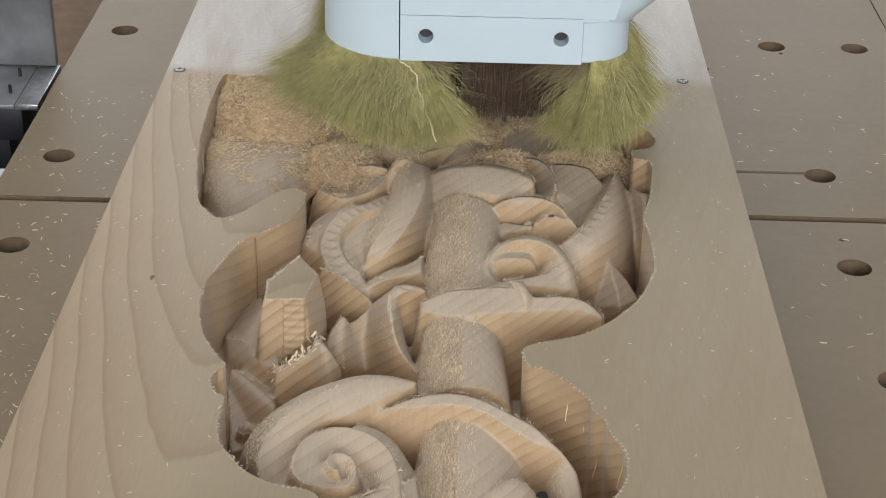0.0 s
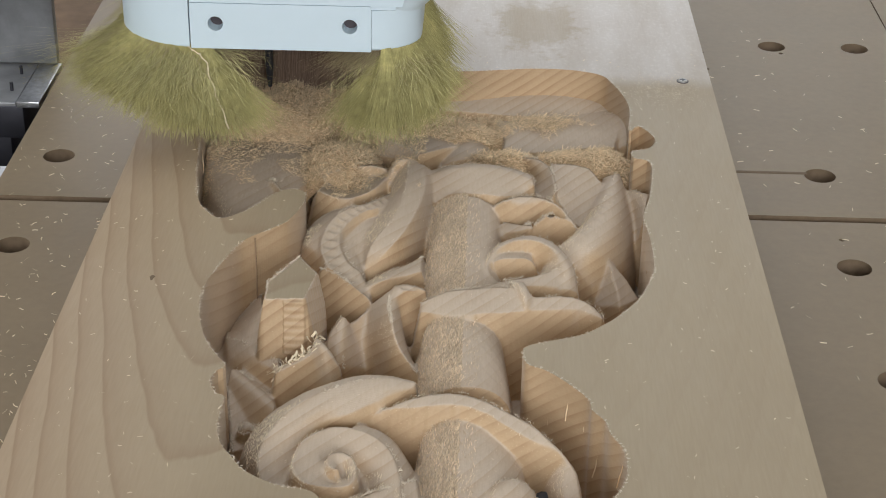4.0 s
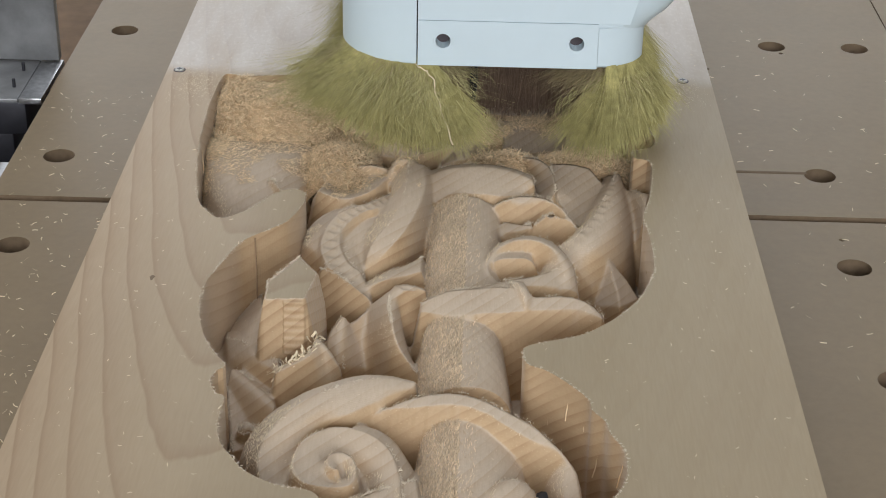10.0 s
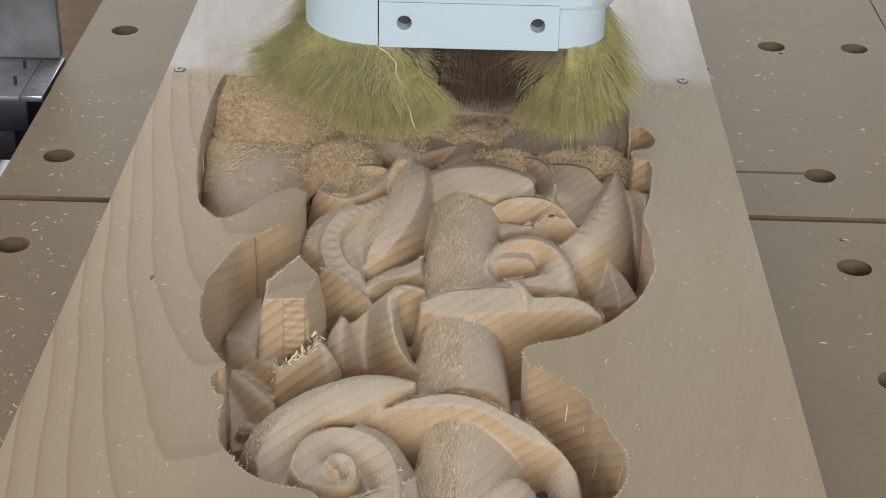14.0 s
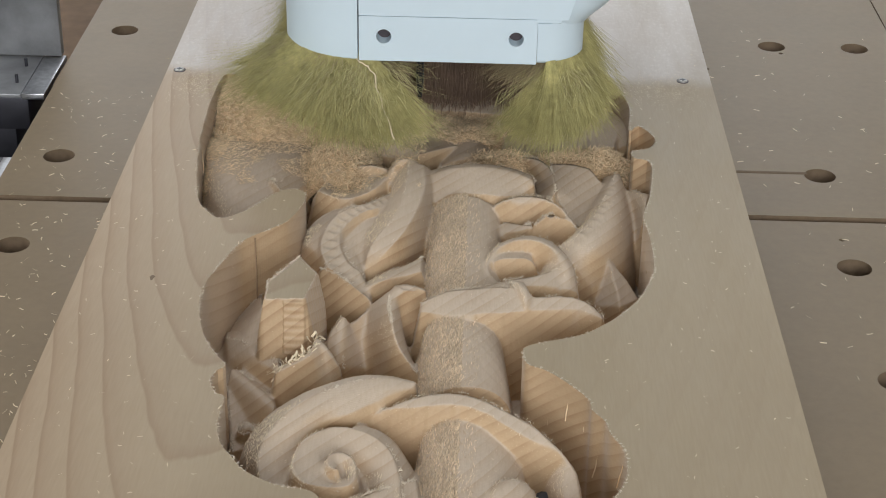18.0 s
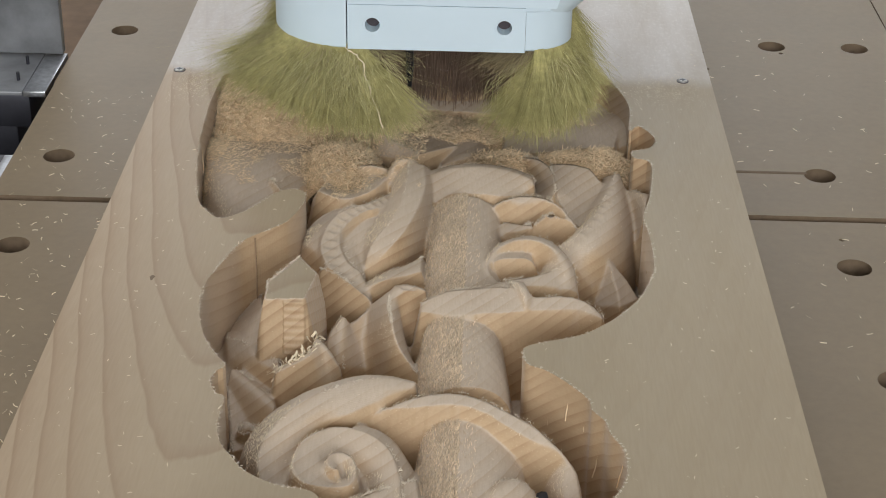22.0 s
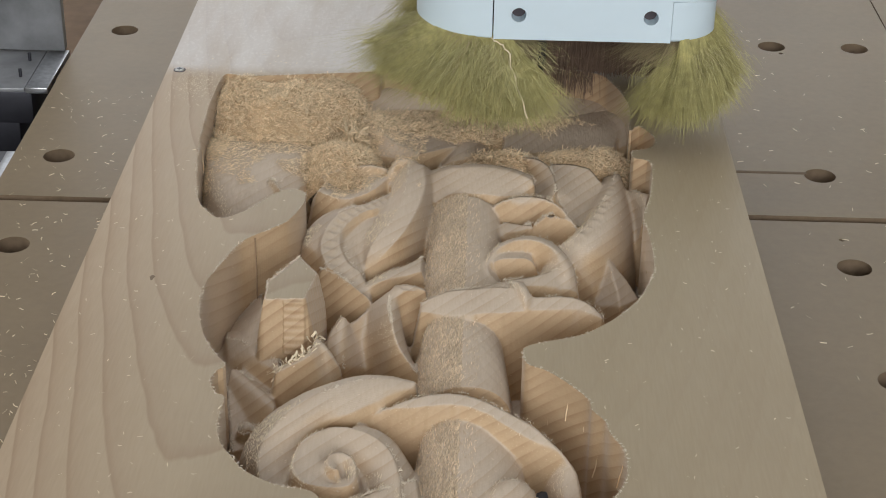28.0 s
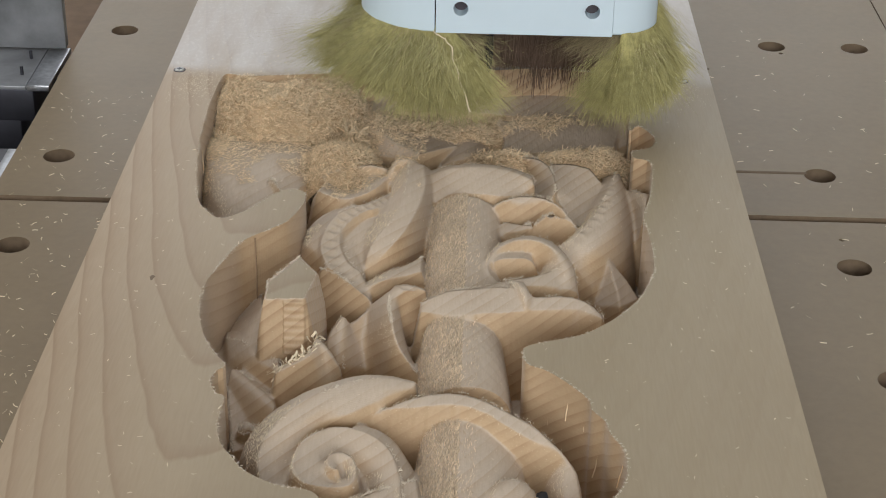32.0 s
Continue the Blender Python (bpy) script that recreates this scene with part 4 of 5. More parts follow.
# ---- chips ----
def curls(count, place, size, seed, along=False, wide=(0.06, 0.14), bent=1.6):
    """Many thin bent shavings; place(rng) gives a point and a tilt for each."""
    rng = np.random.default_rng(seed)
    verts, faces = [], []
    for _ in range(count):
        p, lift = place(rng)
        if p is None:
            continue
        ln, w = size * rng.uniform(0.5, 1.5), size * rng.uniform(*wide)
        yaw, bend, tip = rng.uniform(0, 2 * math.pi), rng.uniform(-bent, bent), rng.normal(0, lift)
        if along:
            yaw = rng.normal(math.pi / 2, 0.45)
        d = np.array([math.cos(yaw), math.sin(yaw), 0])
        s = np.array([-d[1], d[0], 0])
        b0 = len(verts)
        x = np.zeros(3)
        ang = -bend / 2
        for k in range(4):
            side = s * w / 2
            q = np.array(p) + x
            verts += [q - side, q + side + np.array([0, 0, w * 0.5])]
            x = x + (d * math.cos(ang) + s * math.sin(ang)) * ln / 3 + np.array([0, 0, math.sin(tip + ang * 0.4) * ln / 3 * 0.8])
            ang += bend / 3
        faces += [(b0 + 2 * k, b0 + 2 * k + 2, b0 + 2 * k + 3, b0 + 2 * k + 1) for k in range(3)]
    return np.array(verts), faces


def inside(x, y, ring):
    hit = False
    n = len(ring)
    for i in range(n):
        x1, y1 = ring[i]
        x2, y2 = ring[i - 1]
        if (y1 > y) != (y2 > y) and x < (x2 - x1) * (y - y1) / (y2 - y1) + x1:
            hit = not hit
    return hit


def add_soup(name, made, mat, label, category, parent=None):
    verts, faces = made
    ob = mesh_part(name, verts, faces, mat, parent, label, "stuff")
    return tagged(ob, category=category) if parent is None else ob


def past_ridge(x, y):
    """How far a place lies beyond the ridged petal, where the suction keeps the cut clean, from 0 to 1."""
    return min(1.0, max(0.0, (x + 0.093 - (1.030 - y) * 0.517) / 0.006)) * min(1.0, max(0.0, (y - 0.932) / 0.012))


def mound(x, y):
    """Height of the heap of chips over the ground of the pocket, in metres."""
    def blob(cx, cy, rx, ry, h):
        d = ((x - cx) / rx) ** 2 + ((y - cy) / ry) ** 2
        return h * max(0.0, 1 - d) ** 0.5
    h = max(blob(-0.118, 0.980, 0.062, 0.055, 0.052), blob(-0.140, 0.985, 0.045, 0.050, 0.050), blob(-0.092, 0.990, 0.036, 0.045, 0.050), blob(-0.010, 0.957, 0.040, 0.024, 0.040), blob(-0.040, 0.968, 0.085, 0.048, 0.0385), blob(-0.078, 0.912, 0.034, 0.040, 0.043), blob(-0.154, 0.925, 0.015, 0.050, 0.034),
            blob(0.060, 0.918, 0.048, 0.022, 0.042), blob(0.020, 0.918, 0.040, 0.020, 0.039), blob(0.040, 0.970, 0.085, 0.042, 0.038))
    h *= 1 - 0.12 * past_ridge(x, y)
    return h + 0.005 * noise.noise((x * 60, y * 60, 0)) + 0.0025 * noise.noise((x * 260, y * 260, 3)) if h > 0 else 0


def heap():
    bm = bmesh.new()
    nx, ny = 150, 70
    grid = {}
    for i in range(nx + 1):
        for j in range(ny + 1):
            x, y = -0.168 + 0.275 * i / nx, 0.885 + 0.135 * j / ny
            h = mound(x, y)
            if h > 0.001 and inside(x, y, rim):
                grid[i, j] = bm.verts.new((x, y, GROUND + h))
    for i in range(nx):
        for j in range(ny):
            q = [grid.get(k) for k in ((i, j), (i + 1, j), (i + 1, j + 1), (i, j + 1))]
            if all(q):
                bm.faces.new(q)
    return tagged(part("dust_heap", bm, DUST, None, "soft heap of fine tan wood dust in the pocket", 80), category="wood dust", kind="stuff")


heap()


def on_heap(rng):
    for _ in range(30):
        x, y = rng.uniform(-0.165, 0.10), rng.uniform(0.885, 1.014)
        h = mound(x, y)
        if h > 0.012 and inside(x, y, rim) and rng.random() > 0.3 * past_ridge(x, y):
            z = max(GROUND + h, height(x, y))
            if z - GROUND - h < 0.004:
                return (x, y, z + rng.uniform(0.0, 0.0035)), 0.55
    return None, 0


add_soup("chip_heap", curls(56000, on_heap, 0.0025, 3), CHIP, "loose heap of curled pale wood shavings in the pocket", "wood shavings")


def on_clump(rng):
    return (-0.0735 + rng.normal(0, 0.003), 0.936 + rng.normal(0, 0.003), 0.045 + rng.uniform(0, 0.003)), 1.6


add_soup("shaving_clump", curls(55, on_clump, 0.0075, 14), CHIP, "upright clump of long pale shavings", "wood shavings")


TEAR = next(f[3] for f in FORMS if f[0] == "block_leaf")


def on_tear(rng):
    q = TEAR[min(len(TEAR) - 1, int(rng.choice((0.0, 0.16, 0.30, 0.42, 0.66)) * len(TEAR) + abs(rng.normal(0, 12))))]
    return (q[0] + rng.normal(0, 0.0012), q[1] + rng.normal(0, 0.0012), q[2] + rng.uniform(-0.004, 0.0015)), 1.0


add_soup("torn_clump", curls(190, on_tear, 0.0026, 18, False, (0.14, 0.30)), FUZZ, "torn pale fibres standing on a leaf edge", "wood fibres", board)


def on_slope(rng):
    x, y = rng.uniform(-0.166, -0.03), rng.uniform(0.855, 0.95)
    z = height(x, y)
    thin = 0.9 * noise.noise((x * 55, y * 55, 21)) + (y - 0.897) * 17 + (0.25 if x < -0.15 or x > -0.10 else 0.0)
    return ((x, y, z + 0.0004), 0.35) if thin > 0.05 and z > 0.02 and inside(x, y, rim) else (None, 0)


add_soup("loose_chips", curls(15000, on_slope, 0.0023, 16), CHIP, "thin scatter of shavings at the foot of the heap", "wood shavings")


def on_film(rng):
    if rng.random() < 0.5:
        x, y = rng.normal(-0.174, 0.007), rng.normal(0.978, 0.013)
    else:
        x, y = rng.normal(0.115, 0.014), rng.normal(0.985, 0.012)
    return ((x, y, THICK + 0.0002), 0.15) if BX0 + 0.004 < x < BX1 - 0.004 and not inside(x, y, rim) else (None, 0)


add_soup("dust_film", curls(2600, on_film, 0.0009, 15), FUZZ, "fine pale dust spilled on the board", "wood dust")


def on_stem(rng):
    y = rng.uniform(0.54, 0.90)
    x = rng.uniform(-0.026, -0.0035) if rng.random() < 0.9 else rng.uniform(-0.02, 0.004)
    z = height(x, y)
    owner = OWNER[int(round((x - GX0) / CX)), int(round((y - GY0) / CY))]
    return ((x, y, z + 0.0003), 0.7) if 0 <= owner < 3 else (None, 0)


add_soup("stem_fuzz", curls(36000, on_stem, 0.0012, 4, True, (0.14, 0.26), 0.8), STEM_FUZZ, "torn wood fibres left along the stem", "wood fibres", board)


def on_bed(rng):
    if rng.random() < 0.6:
        x, y = rng.uniform(-0.295, -0.20), rng.uniform(0.62, 1.1)
    else:
        x, y = rng.uniform(0.155, 0.40), rng.uniform(0.75, 1.25)
    if any((x - a) ** 2 + (y - b) ** 2 < 0.0002 for a, b in holes_at) or abs(y - 0.935) < 0.006:
        return None, 0
    return (x, y, 0.0003), 0.05


add_soup("bed_chips", curls(560, on_bed, 0.0029, 5, False, (0.10, 0.20), 1.0), FUZZ, "scattered pale shavings on the machine bed", "wood shavings")


def on_board(rng):
    x, y = rng.uniform(BX0 + 0.005, BX1 - 0.005), rng.uniform(0.55, 1.05)
    return ((x, y, THICK + 0.0002), 0.05) if not inside(x, y, rim) else (None, 0)


add_soup("board_chips", curls(620, on_board, 0.0017, 6, False, (0.12, 0.22)), FUZZ, "stray shavings lying on the board", "wood shavings")


def on_bowl(rng):
    x, y = rng.normal(-0.064, 0.011), rng.normal(0.879, 0.007)
    z = height(x, y)
    return ((x, y, z + rng.uniform(0, 0.002)), 0.5) if 0.03 < z < 0.0425 else (None, 0)


add_soup("bowl_chips", curls(500, on_bowl, 0.0026, 44), CHIP, "pale shavings caught in the small bowl", "wood shavings")


def knot():
    """A small dark pin knot in the face of the board."""
    bm = bmesh.new()
    ring = [bm.verts.new((-0.157 + 0.0011 * math.cos(a) * (1 + 0.3 * math.sin(3 * a)), 0.735 + 0.0026 * math.sin(a), THICK + 0.0001)) for a in np.linspace(0, 6.28, 17)[:-1]]
    bm.faces.new(ring)
    part("knot", bm, MDF_DARK, board, "small dark pin knot")


knot()


def black_spot(x, y):
    """A small uneven black lump set as a black spot in the flank of the arched band."""
    bm = bmesh.new()
    bmesh.ops.create_icosphere(bm, subdivisions=3, radius=1.0)
    for v in bm.verts:
        r = 1 + 0.35 * noise.noise(v.co * 2.3)
        v.co = Vector((x + v.co.x * r * 0.0036, y + v.co.y * r * 0.0024, 0.0300 + v.co.z * r * 0.0016))
    part("knot", bm, DARK_PLASTIC, board, "small black spot")


black_spot(0.0342, 0.6062)


def rim_fuzz(rng):
    i = int(rng.integers(len(rim)))
    if noise.noise((rim[i][0] * 90, rim[i][1] * 90, 7)) < rng.uniform(-0.5, 0.3):
        return None, 0
    return (rim[i][0] + rng.normal(0, 0.0004), rim[i][1] + rng.normal(0, 0.0004), THICK + 0.0001), 0.3


add_soup("rim_fuzz", curls(9000, rim_fuzz, 0.0008, 8, False, (0.12, 0.22), 0.4), BURR, "frayed fibres along the pocket edge", "wood fibres", board)


def edge_fuzz(rng):
    e = FORMS[int(rng.integers(3, len(FORMS)))][3]
    q = e[int(rng.integers(len(e)))]
    if noise.noise((q[0] * 70, q[1] * 70, 17)) < -0.05 or height(q[0], q[1]) > q[2] + 0.003:
        return None, 0
    return (q[0] + rng.normal(0, 0.0003), q[1] + rng.normal(0, 0.0003), q[2] + 0.0002), 0.9


add_soup("edge_fuzz", curls(17000, edge_fuzz, 0.0011, 9, False, (0.11, 0.20), 0.5), BURR, "frayed fibres along the carved edges", "wood fibres", board)
SLOPE_X, SLOPE_Y = np.gradient(RELIEF, CX, CY)
TORN = np.argwhere((SLOPE_X > 0.5) & (SLOPE_X < 6) & (RELIEF > 0.033) & (OWNER > 2) & (np.roll(RELIEF, -4, axis=0) - RELIEF < 0.006))


def torn_side(rng):
    i, j = TORN[int(rng.integers(len(TORN)))]
    x, y = GX0 + CX * i, GY0 + CY * j
    if noise.noise((x * 22, y * 22, 31)) < -0.1 or y > 0.90:
        return None, 0
    return (x, y, float(RELIEF[i, j]) + 0.0002), 0.4


add_soup("torn_fuzz", curls(15000, torn_side, 0.0011, 10, True, (0.12, 0.22), 0.5), FUZZ, "torn fibres on the flanks that the cutter climbed", "wood fibres", board)



def on_forms(rng):
    x, y = rng.uniform(-0.16, 0.10), rng.uniform(0.54, 0.95)
    z = height(x, y)
    return ((x, y, z + 0.0002), 0.3) if z > 0.012 and noise.noise((x * 35, y * 35, 51)) > -0.1 and inside(x, y, rim) else (None, 0)


add_soup("dust_specks", curls(5000, on_forms, 0.0009, 41), FUZZ, "fine flecks of wood dust on the carving", "wood dust", board)

# ---- the milling head with its dust shoe and brush ----
HEAD = Vector((0.0, 0.88, 0.118))
head = thing("milling_head", HEAD, "pale blue-white dust shoe with an olive brush and a milling cutter", "milling head")


def at(x, y, z):
    return HEAD + Vector((x, y, z))


X0, X1, DEEP = -0.0955, 0.0760, 0.165
RL, RR = 0.0445, 0.0270


def shoe_outline(grow=0.0):
    """Plan of the shoe from the left rear round the front to the right rear."""
    x0, x1, rl, rr = X0 - grow, X1 + grow, RL + grow, RR + grow
    pts = [(x0, DEEP)]
    pts += [(X0 + RL - rl * math.cos(a), RL - rl * math.sin(a)) for a in np.linspace(0, math.pi / 2, 15)]
    pts += [(X1 - RR + rr * math.sin(a), RR - rr * math.cos(a)) for a in np.linspace(0, math.pi / 2, 12)]
    pts += [(x1, DEEP)]
    return pts


def shell(name, pts, z0, z1, thick, label="", mat=None):
    """A wall that follows pts in plan, with a softened lower edge."""
    bm = bmesh.new()
    p = np.array(pts)
    tang = np.gradient(p, axis=0)
    nrm = np.stack([-tang[:, 1], tang[:, 0]], -1)
    nrm /= np.linalg.norm(nrm, axis=1)[:, None]
    inner = p + nrm * thick
    rows = []
    for (q, z) in ((p, z1), (p, z0 + 0.0012), (p + nrm * 0.0010, z0), (inner, z0), (inner, z1)):
        rows.append([bm.verts.new(at(a[0], a[1], z)) for a in q])
    for r1, r2 in zip(rows, rows[1:] + rows[:1]):
        for i in range(len(pts) - 1):
            bm.faces.new((r1[i], r1[i + 1], r2[i + 1], r2[i]))
    for end in (0, -1):
        bm.faces.new([r[end] for r in rows])
    bmesh.ops.recalc_face_normals(bm, faces=bm.faces)
    return part(name, bm, mat or PLASTIC, head, label, 30)


SEAM, STEP, TOP = -0.0511, 0.0485, 0.16
outline = shoe_outline()
left = [q for q in outline if q[0] <= SEAM - 0.0004] + [(SEAM - 0.0004, 0.0)]
right = [(STEP + 0.0002, 0.0004)] + [(x - 0.0005 if y > 0.02 else x, y + 0.0004) for x, y in outline if x > STEP + 0.0004]
shell("corner_cover", left, 0.0, TOP, 0.003, "rounded corner cover")
shell("corner_cover", right, 0.0006, 0.0240, 0.003, "rounded corner cover")


def front_panel():
    """The flat front with two screw holes, cut below a fine seam."""
    bm = bmesh.new()
    ring = [(SEAM + 0.0004, 0.0), (STEP, 0.0), (STEP, 0.0262), (SEAM + 0.0004, 0.0262)]
    holes = [circle(-0.0368, 0.0145, 0.0042, 24), circle(0.0368, 0.0145, 0.0042, 24)]
    extruded_with_holes(bm, ring, holes, 0.0, 0.004)
    for v in bm.verts:
        x, z, d = v.co
        v.co = at(x, 0.004 - d, z)
    bmesh.ops.recalc_face_normals(bm, faces=bm.faces)
    return part("front_panel", bm, PLASTIC, head, "flat front panel with two screw holes", 30)


front = front_panel()
for hx in (-0.0368, 0.0368):
    rim_bm = bmesh.new()
    for k in range(24):
        a0, a1 = 2 * math.pi * k / 24, 2 * math.pi * (k + 1) / 24
        for (r0, y0), (r1, y1) in (((0.0055, -0.0001), (0.0042, 0.0006)), ((0.0042, 0.0006), (0.0041, 0.0095))):
            q = [at(hx + r * math.cos(a), y, 0.0145 + r * math.sin(a)) for a, r, y in ((a0, r0, y0), (a1, r0, y0), (a1, r1, y1), (a0, r1, y1))]
            rim_bm.faces.new([rim_bm.verts.new(v) for v in q])
    bmesh.ops.remove_doubles(rim_bm, verts=rim_bm.verts, dist=1e-6)
    bmesh.ops.recalc_face_normals(rim_bm, faces=rim_bm.faces)
    part("hole_rim", rim_bm, PLASTIC, front, "chamfered rim of a screw hole")
    part("screw_recess", cylinder(bmesh.new(), at(hx, 0.0130, 0.0145), 0.0046, 0.008, "Y", 20), HOLE_SHADE, front, "sunken screw, darkened for the shade in its hole")


def upper_panel():
    """The flat front above the seam; its side edge leans out towards the suction neck."""
    bm = bmesh.new()
    ring = [(SEAM + 0.0004, 0.0265), (0.0655, 0.0265), (0.0790, 0.075), (0.0790, TOP), (SEAM + 0.0004, TOP)]
    near = [bm.verts.new(at(x, 0.0003, z)) for x, z in ring]
    far = [bm.verts.new(at(x - (0.001 if x > 0 else 0), 0.004, z)) for x, z in ring]
    bm.faces.new(near), bm.faces.new(far[::-1])
    for k in range(5):
        bm.faces.new((near[k], far[k], far[(k + 1) % 5], near[(k + 1) % 5]))
    bmesh.ops.recalc_face_normals(bm, faces=bm.faces)
    return part("upper_panel", bm, PLASTIC, head, "upper front panel with a slanting edge", 30)


upper_panel()


def duct():
    """The suction neck that flares out to the side above the lip."""
    bm = bmesh.new()
    rings = []
    for z, out in ((0.0243, 0.0006), (0.0275, 0.004), (0.033, 0.012), (0.042, 0.021), (0.060, 0.029), (TOP, 0.033)):
        drop = 0.0055 * max(0.0, 1 - (z - 0.0243) / 0.03)
        pts = [(0.0478, 0.0006, z), (0.062, 0.0016, z)]
        pts += [(X1 - RR + (RR + out) * math.sin(a), RR - (RR - 0.0015 + min(out, 0.001)) * math.cos(a), z - drop * math.sin(a) ** 2) for a in np.linspace(0.45, math.pi / 2, 9)]
        pts += [(X1 + out, 0.12, z - drop), (0.0478, 0.12, z - drop)]
        rings.append([bm.verts.new(at(*q)) for q in pts])
    for r1, r2 in zip(rings, rings[1:]):
        for i in range(len(r1)):
            j = (i + 1) % len(r1)
            bm.faces.new((r1[i], r1[j], r2[j], r2[i]))
    bm.faces.new(rings[0]), bm.faces.new(rings[-1])
    bmesh.ops.recalc_face_normals(bm, faces=bm.faces)
    return part("suction_neck", bm, PLASTIC, head, "flared suction neck", 40)


duct()
# added block: fills the shoe so that no light falls in from above
part("inner_block", box(bmesh.new(), at(X0 + 0.012, 0.022, 0.004), at(X1 - 0.012, DEEP - 0.004, TOP), 0.004), DARK_PLASTIC, head, "dark block that fills the shoe and keeps light out")
part("rear_wall", box(bmesh.new(), at(X0 + 0.002, DEEP - 0.003, 0.0), at(X1 - 0.002, DEEP + 0.001, TOP)), PLASTIC, head)
part("collet", cylinder(bmesh.new(), at(-0.0195, 0.090, 0.000), 0.009, 0.03, "Z", 24), DARK_STEEL, head, "dark steel collet nut")
bit = bmesh.new()
cylinder(bit, at(-0.0195, 0.090, -0.024), 0.0024, 0.048, "Z", 20)
cylinder(bit, at(-0.0195, 0.090, -0.054), 0.0012, 0.012, "Z", 16, 0.0024)
part("cutter", bit, DARK_STEEL, head, "dark tapered milling cutter")


def bristles(name, count, root, seed, mat, label, length=(0.055, 0.068), splay=1.0, wild=0.10, thick=0.00018, lower=0.0):
    """A tuft: root(rng) gives the foot of a hair and the way it leans, in the plan of the shoe."""
    rng = np.random.default_rng(seed)
    verts, faces = [], []
    clumps = rng.normal(0, 1, (90, 3))
    for _ in range(count):
        (x, y), (lx, ly) = root(rng)
        own = clumps[int(abs(x * 900 + y * 1300) * 2 + rng.uniform(-1.2, 1.2)) % 90]
        ln = rng.uniform(*length) * (1 + 0.15 * max(-1.6, min(own[2], 1.0)))
        lean = np.array([lx * splay + rng.normal(0, wild) * 0.8 + own[0] * wild * 1.5, ly * splay + rng.normal(0, wild) * 0.8 + own[1] * wild * 1.2, -1.0])
        lean /= np.linalg.norm(lean)
        curve = np.array([rng.normal(0, wild) + own[1] * wild, rng.normal(0, wild) + own[2] * wild, rng.uniform(0, wild)]) * ln * 0.8
        foot = np.array(at(x, y, 0.002)) + lean * rng.uniform(0.2, 1.0) * lower
        b0 = len(verts)
        for k in range(5):
            s = k / 4
            c = foot + lean * ln * s + curve * s * s + np.array([0, 0, -0.006]) * s * s * (abs(lx) + abs(ly))
            w = thick * (1 - 0.65 * s)
            for a in (0.0, 2.094, 4.189):
                verts.append(c + np.array([math.cos(a) * w, math.sin(a) * w, 0]))
        for k in range(4):
            for a in range(3):
                i, j = b0 + 3 * k + a, b0 + 3 * k + (a + 1) % 3
                faces.append((i, j, j + 3, i + 3))
    return mesh_part(name, verts, faces, mat, head, label, "stuff", 80)


def locks(name, count, hairs, root, seed, mat, label, reach, length, stray):
    """Worn locks: small bundles that leave the tuft part of the way down, bend aside and close to a ragged tip."""
    rng = np.random.default_rng(seed)
    verts, faces = [], []
    for _ in range(count):
        (x, y), (lx, ly) = root(rng)
        lean = np.array([lx, ly, -1.0])
        lean /= np.linalg.norm(lean)
        start = np.array(at(x, y, 0.0)) + lean * rng.uniform(*reach)
        way = lean + rng.normal(0, stray, 3) * np.array([1, 1, 0.6])
        way /= np.linalg.norm(way)
        ln = rng.uniform(*length)
        sag = np.array([0, 0, -1.0]) * ln * rng.uniform(-0.1, 0.35)
        for _ in range(hairs):
            a, b = start + rng.normal(0, 0.0016, 3), start + way * ln * rng.uniform(0.75, 1.1) + sag + rng.normal(0, 0.0011, 3)
            b0 = len(verts)
            for k in range(4):
                t = k / 3
                c = a * (1 - t) + b * t - sag * t * (1 - t)
                w = 0.00016 * (1 - 0.6 * t)
                verts += [c + np.array([math.cos(q) * w, math.sin(q) * w * 0.5, math.sin(q) * w]) for q in (0.0, 2.094, 4.189)]
            for k in range(3):
                for q in range(3):
                    i, j = b0 + 3 * k + q, b0 + 3 * k + (q + 1) % 3
                    faces.append((i, j, j + 3, i + 3))
    return mesh_part(name, verts, faces, mat, head, label, "stuff", 80)


def arc_root(pts, spread, outward, back=None):
    """Roots along a line in plan; hairs fan out along it by back at its start and by spread at its end."""
    p = np.array(pts)
    seg = np.concatenate([[0], np.cumsum(np.linalg.norm(np.diff(p, axis=0), axis=1))])
    back = spread if back is None else back

    def root(rng):
        s = rng.uniform(0, seg[-1])
        i = min(int(np.searchsorted(seg, s, side="right")) - 1, len(p) - 2)
        u = (s - seg[i]) / (seg[i + 1] - seg[i])
        q = p[i] * (1 - u) + p[i + 1] * u
        d = p[i + 1] - p[i]
        n = np.array([d[1], -d[0]]) / np.linalg.norm(d)
        t = 2 * s / seg[-1] - 1
        lean = n * outward * rng.uniform(0.3, 1.0) + d / np.linalg.norm(d) * (spread if t > 0 else back) * t
        q = q - n * rng.uniform(0.001, 0.006)
        return (float(q[0]), float(q[1])), (float(lean[0]), float(lean[1]))
    return root


front_left = [q for q in outline if q[0] < -0.046 and q[1] < 0.09] + [(-0.043, 0.0)]
front_left = [(X0, 0.10)] + [q for q in front_left if q[1] < 0.09]
front_right = [(0.046, 0.0)] + [q for q in outline if q[0] > 0.049 and q[1] < 0.1] + [(X1, 0.10)]
FINE = 0.000135
bristles("brush_tuft", 8200, arc_root([(0.0600, 0.0010), *front_right[3:9]], 1.25, 0.30, 0.98), 21, BRISTLE, "olive-yellow fan of bristles", (0.036, 0.052), 1.0, 0.09, FINE)
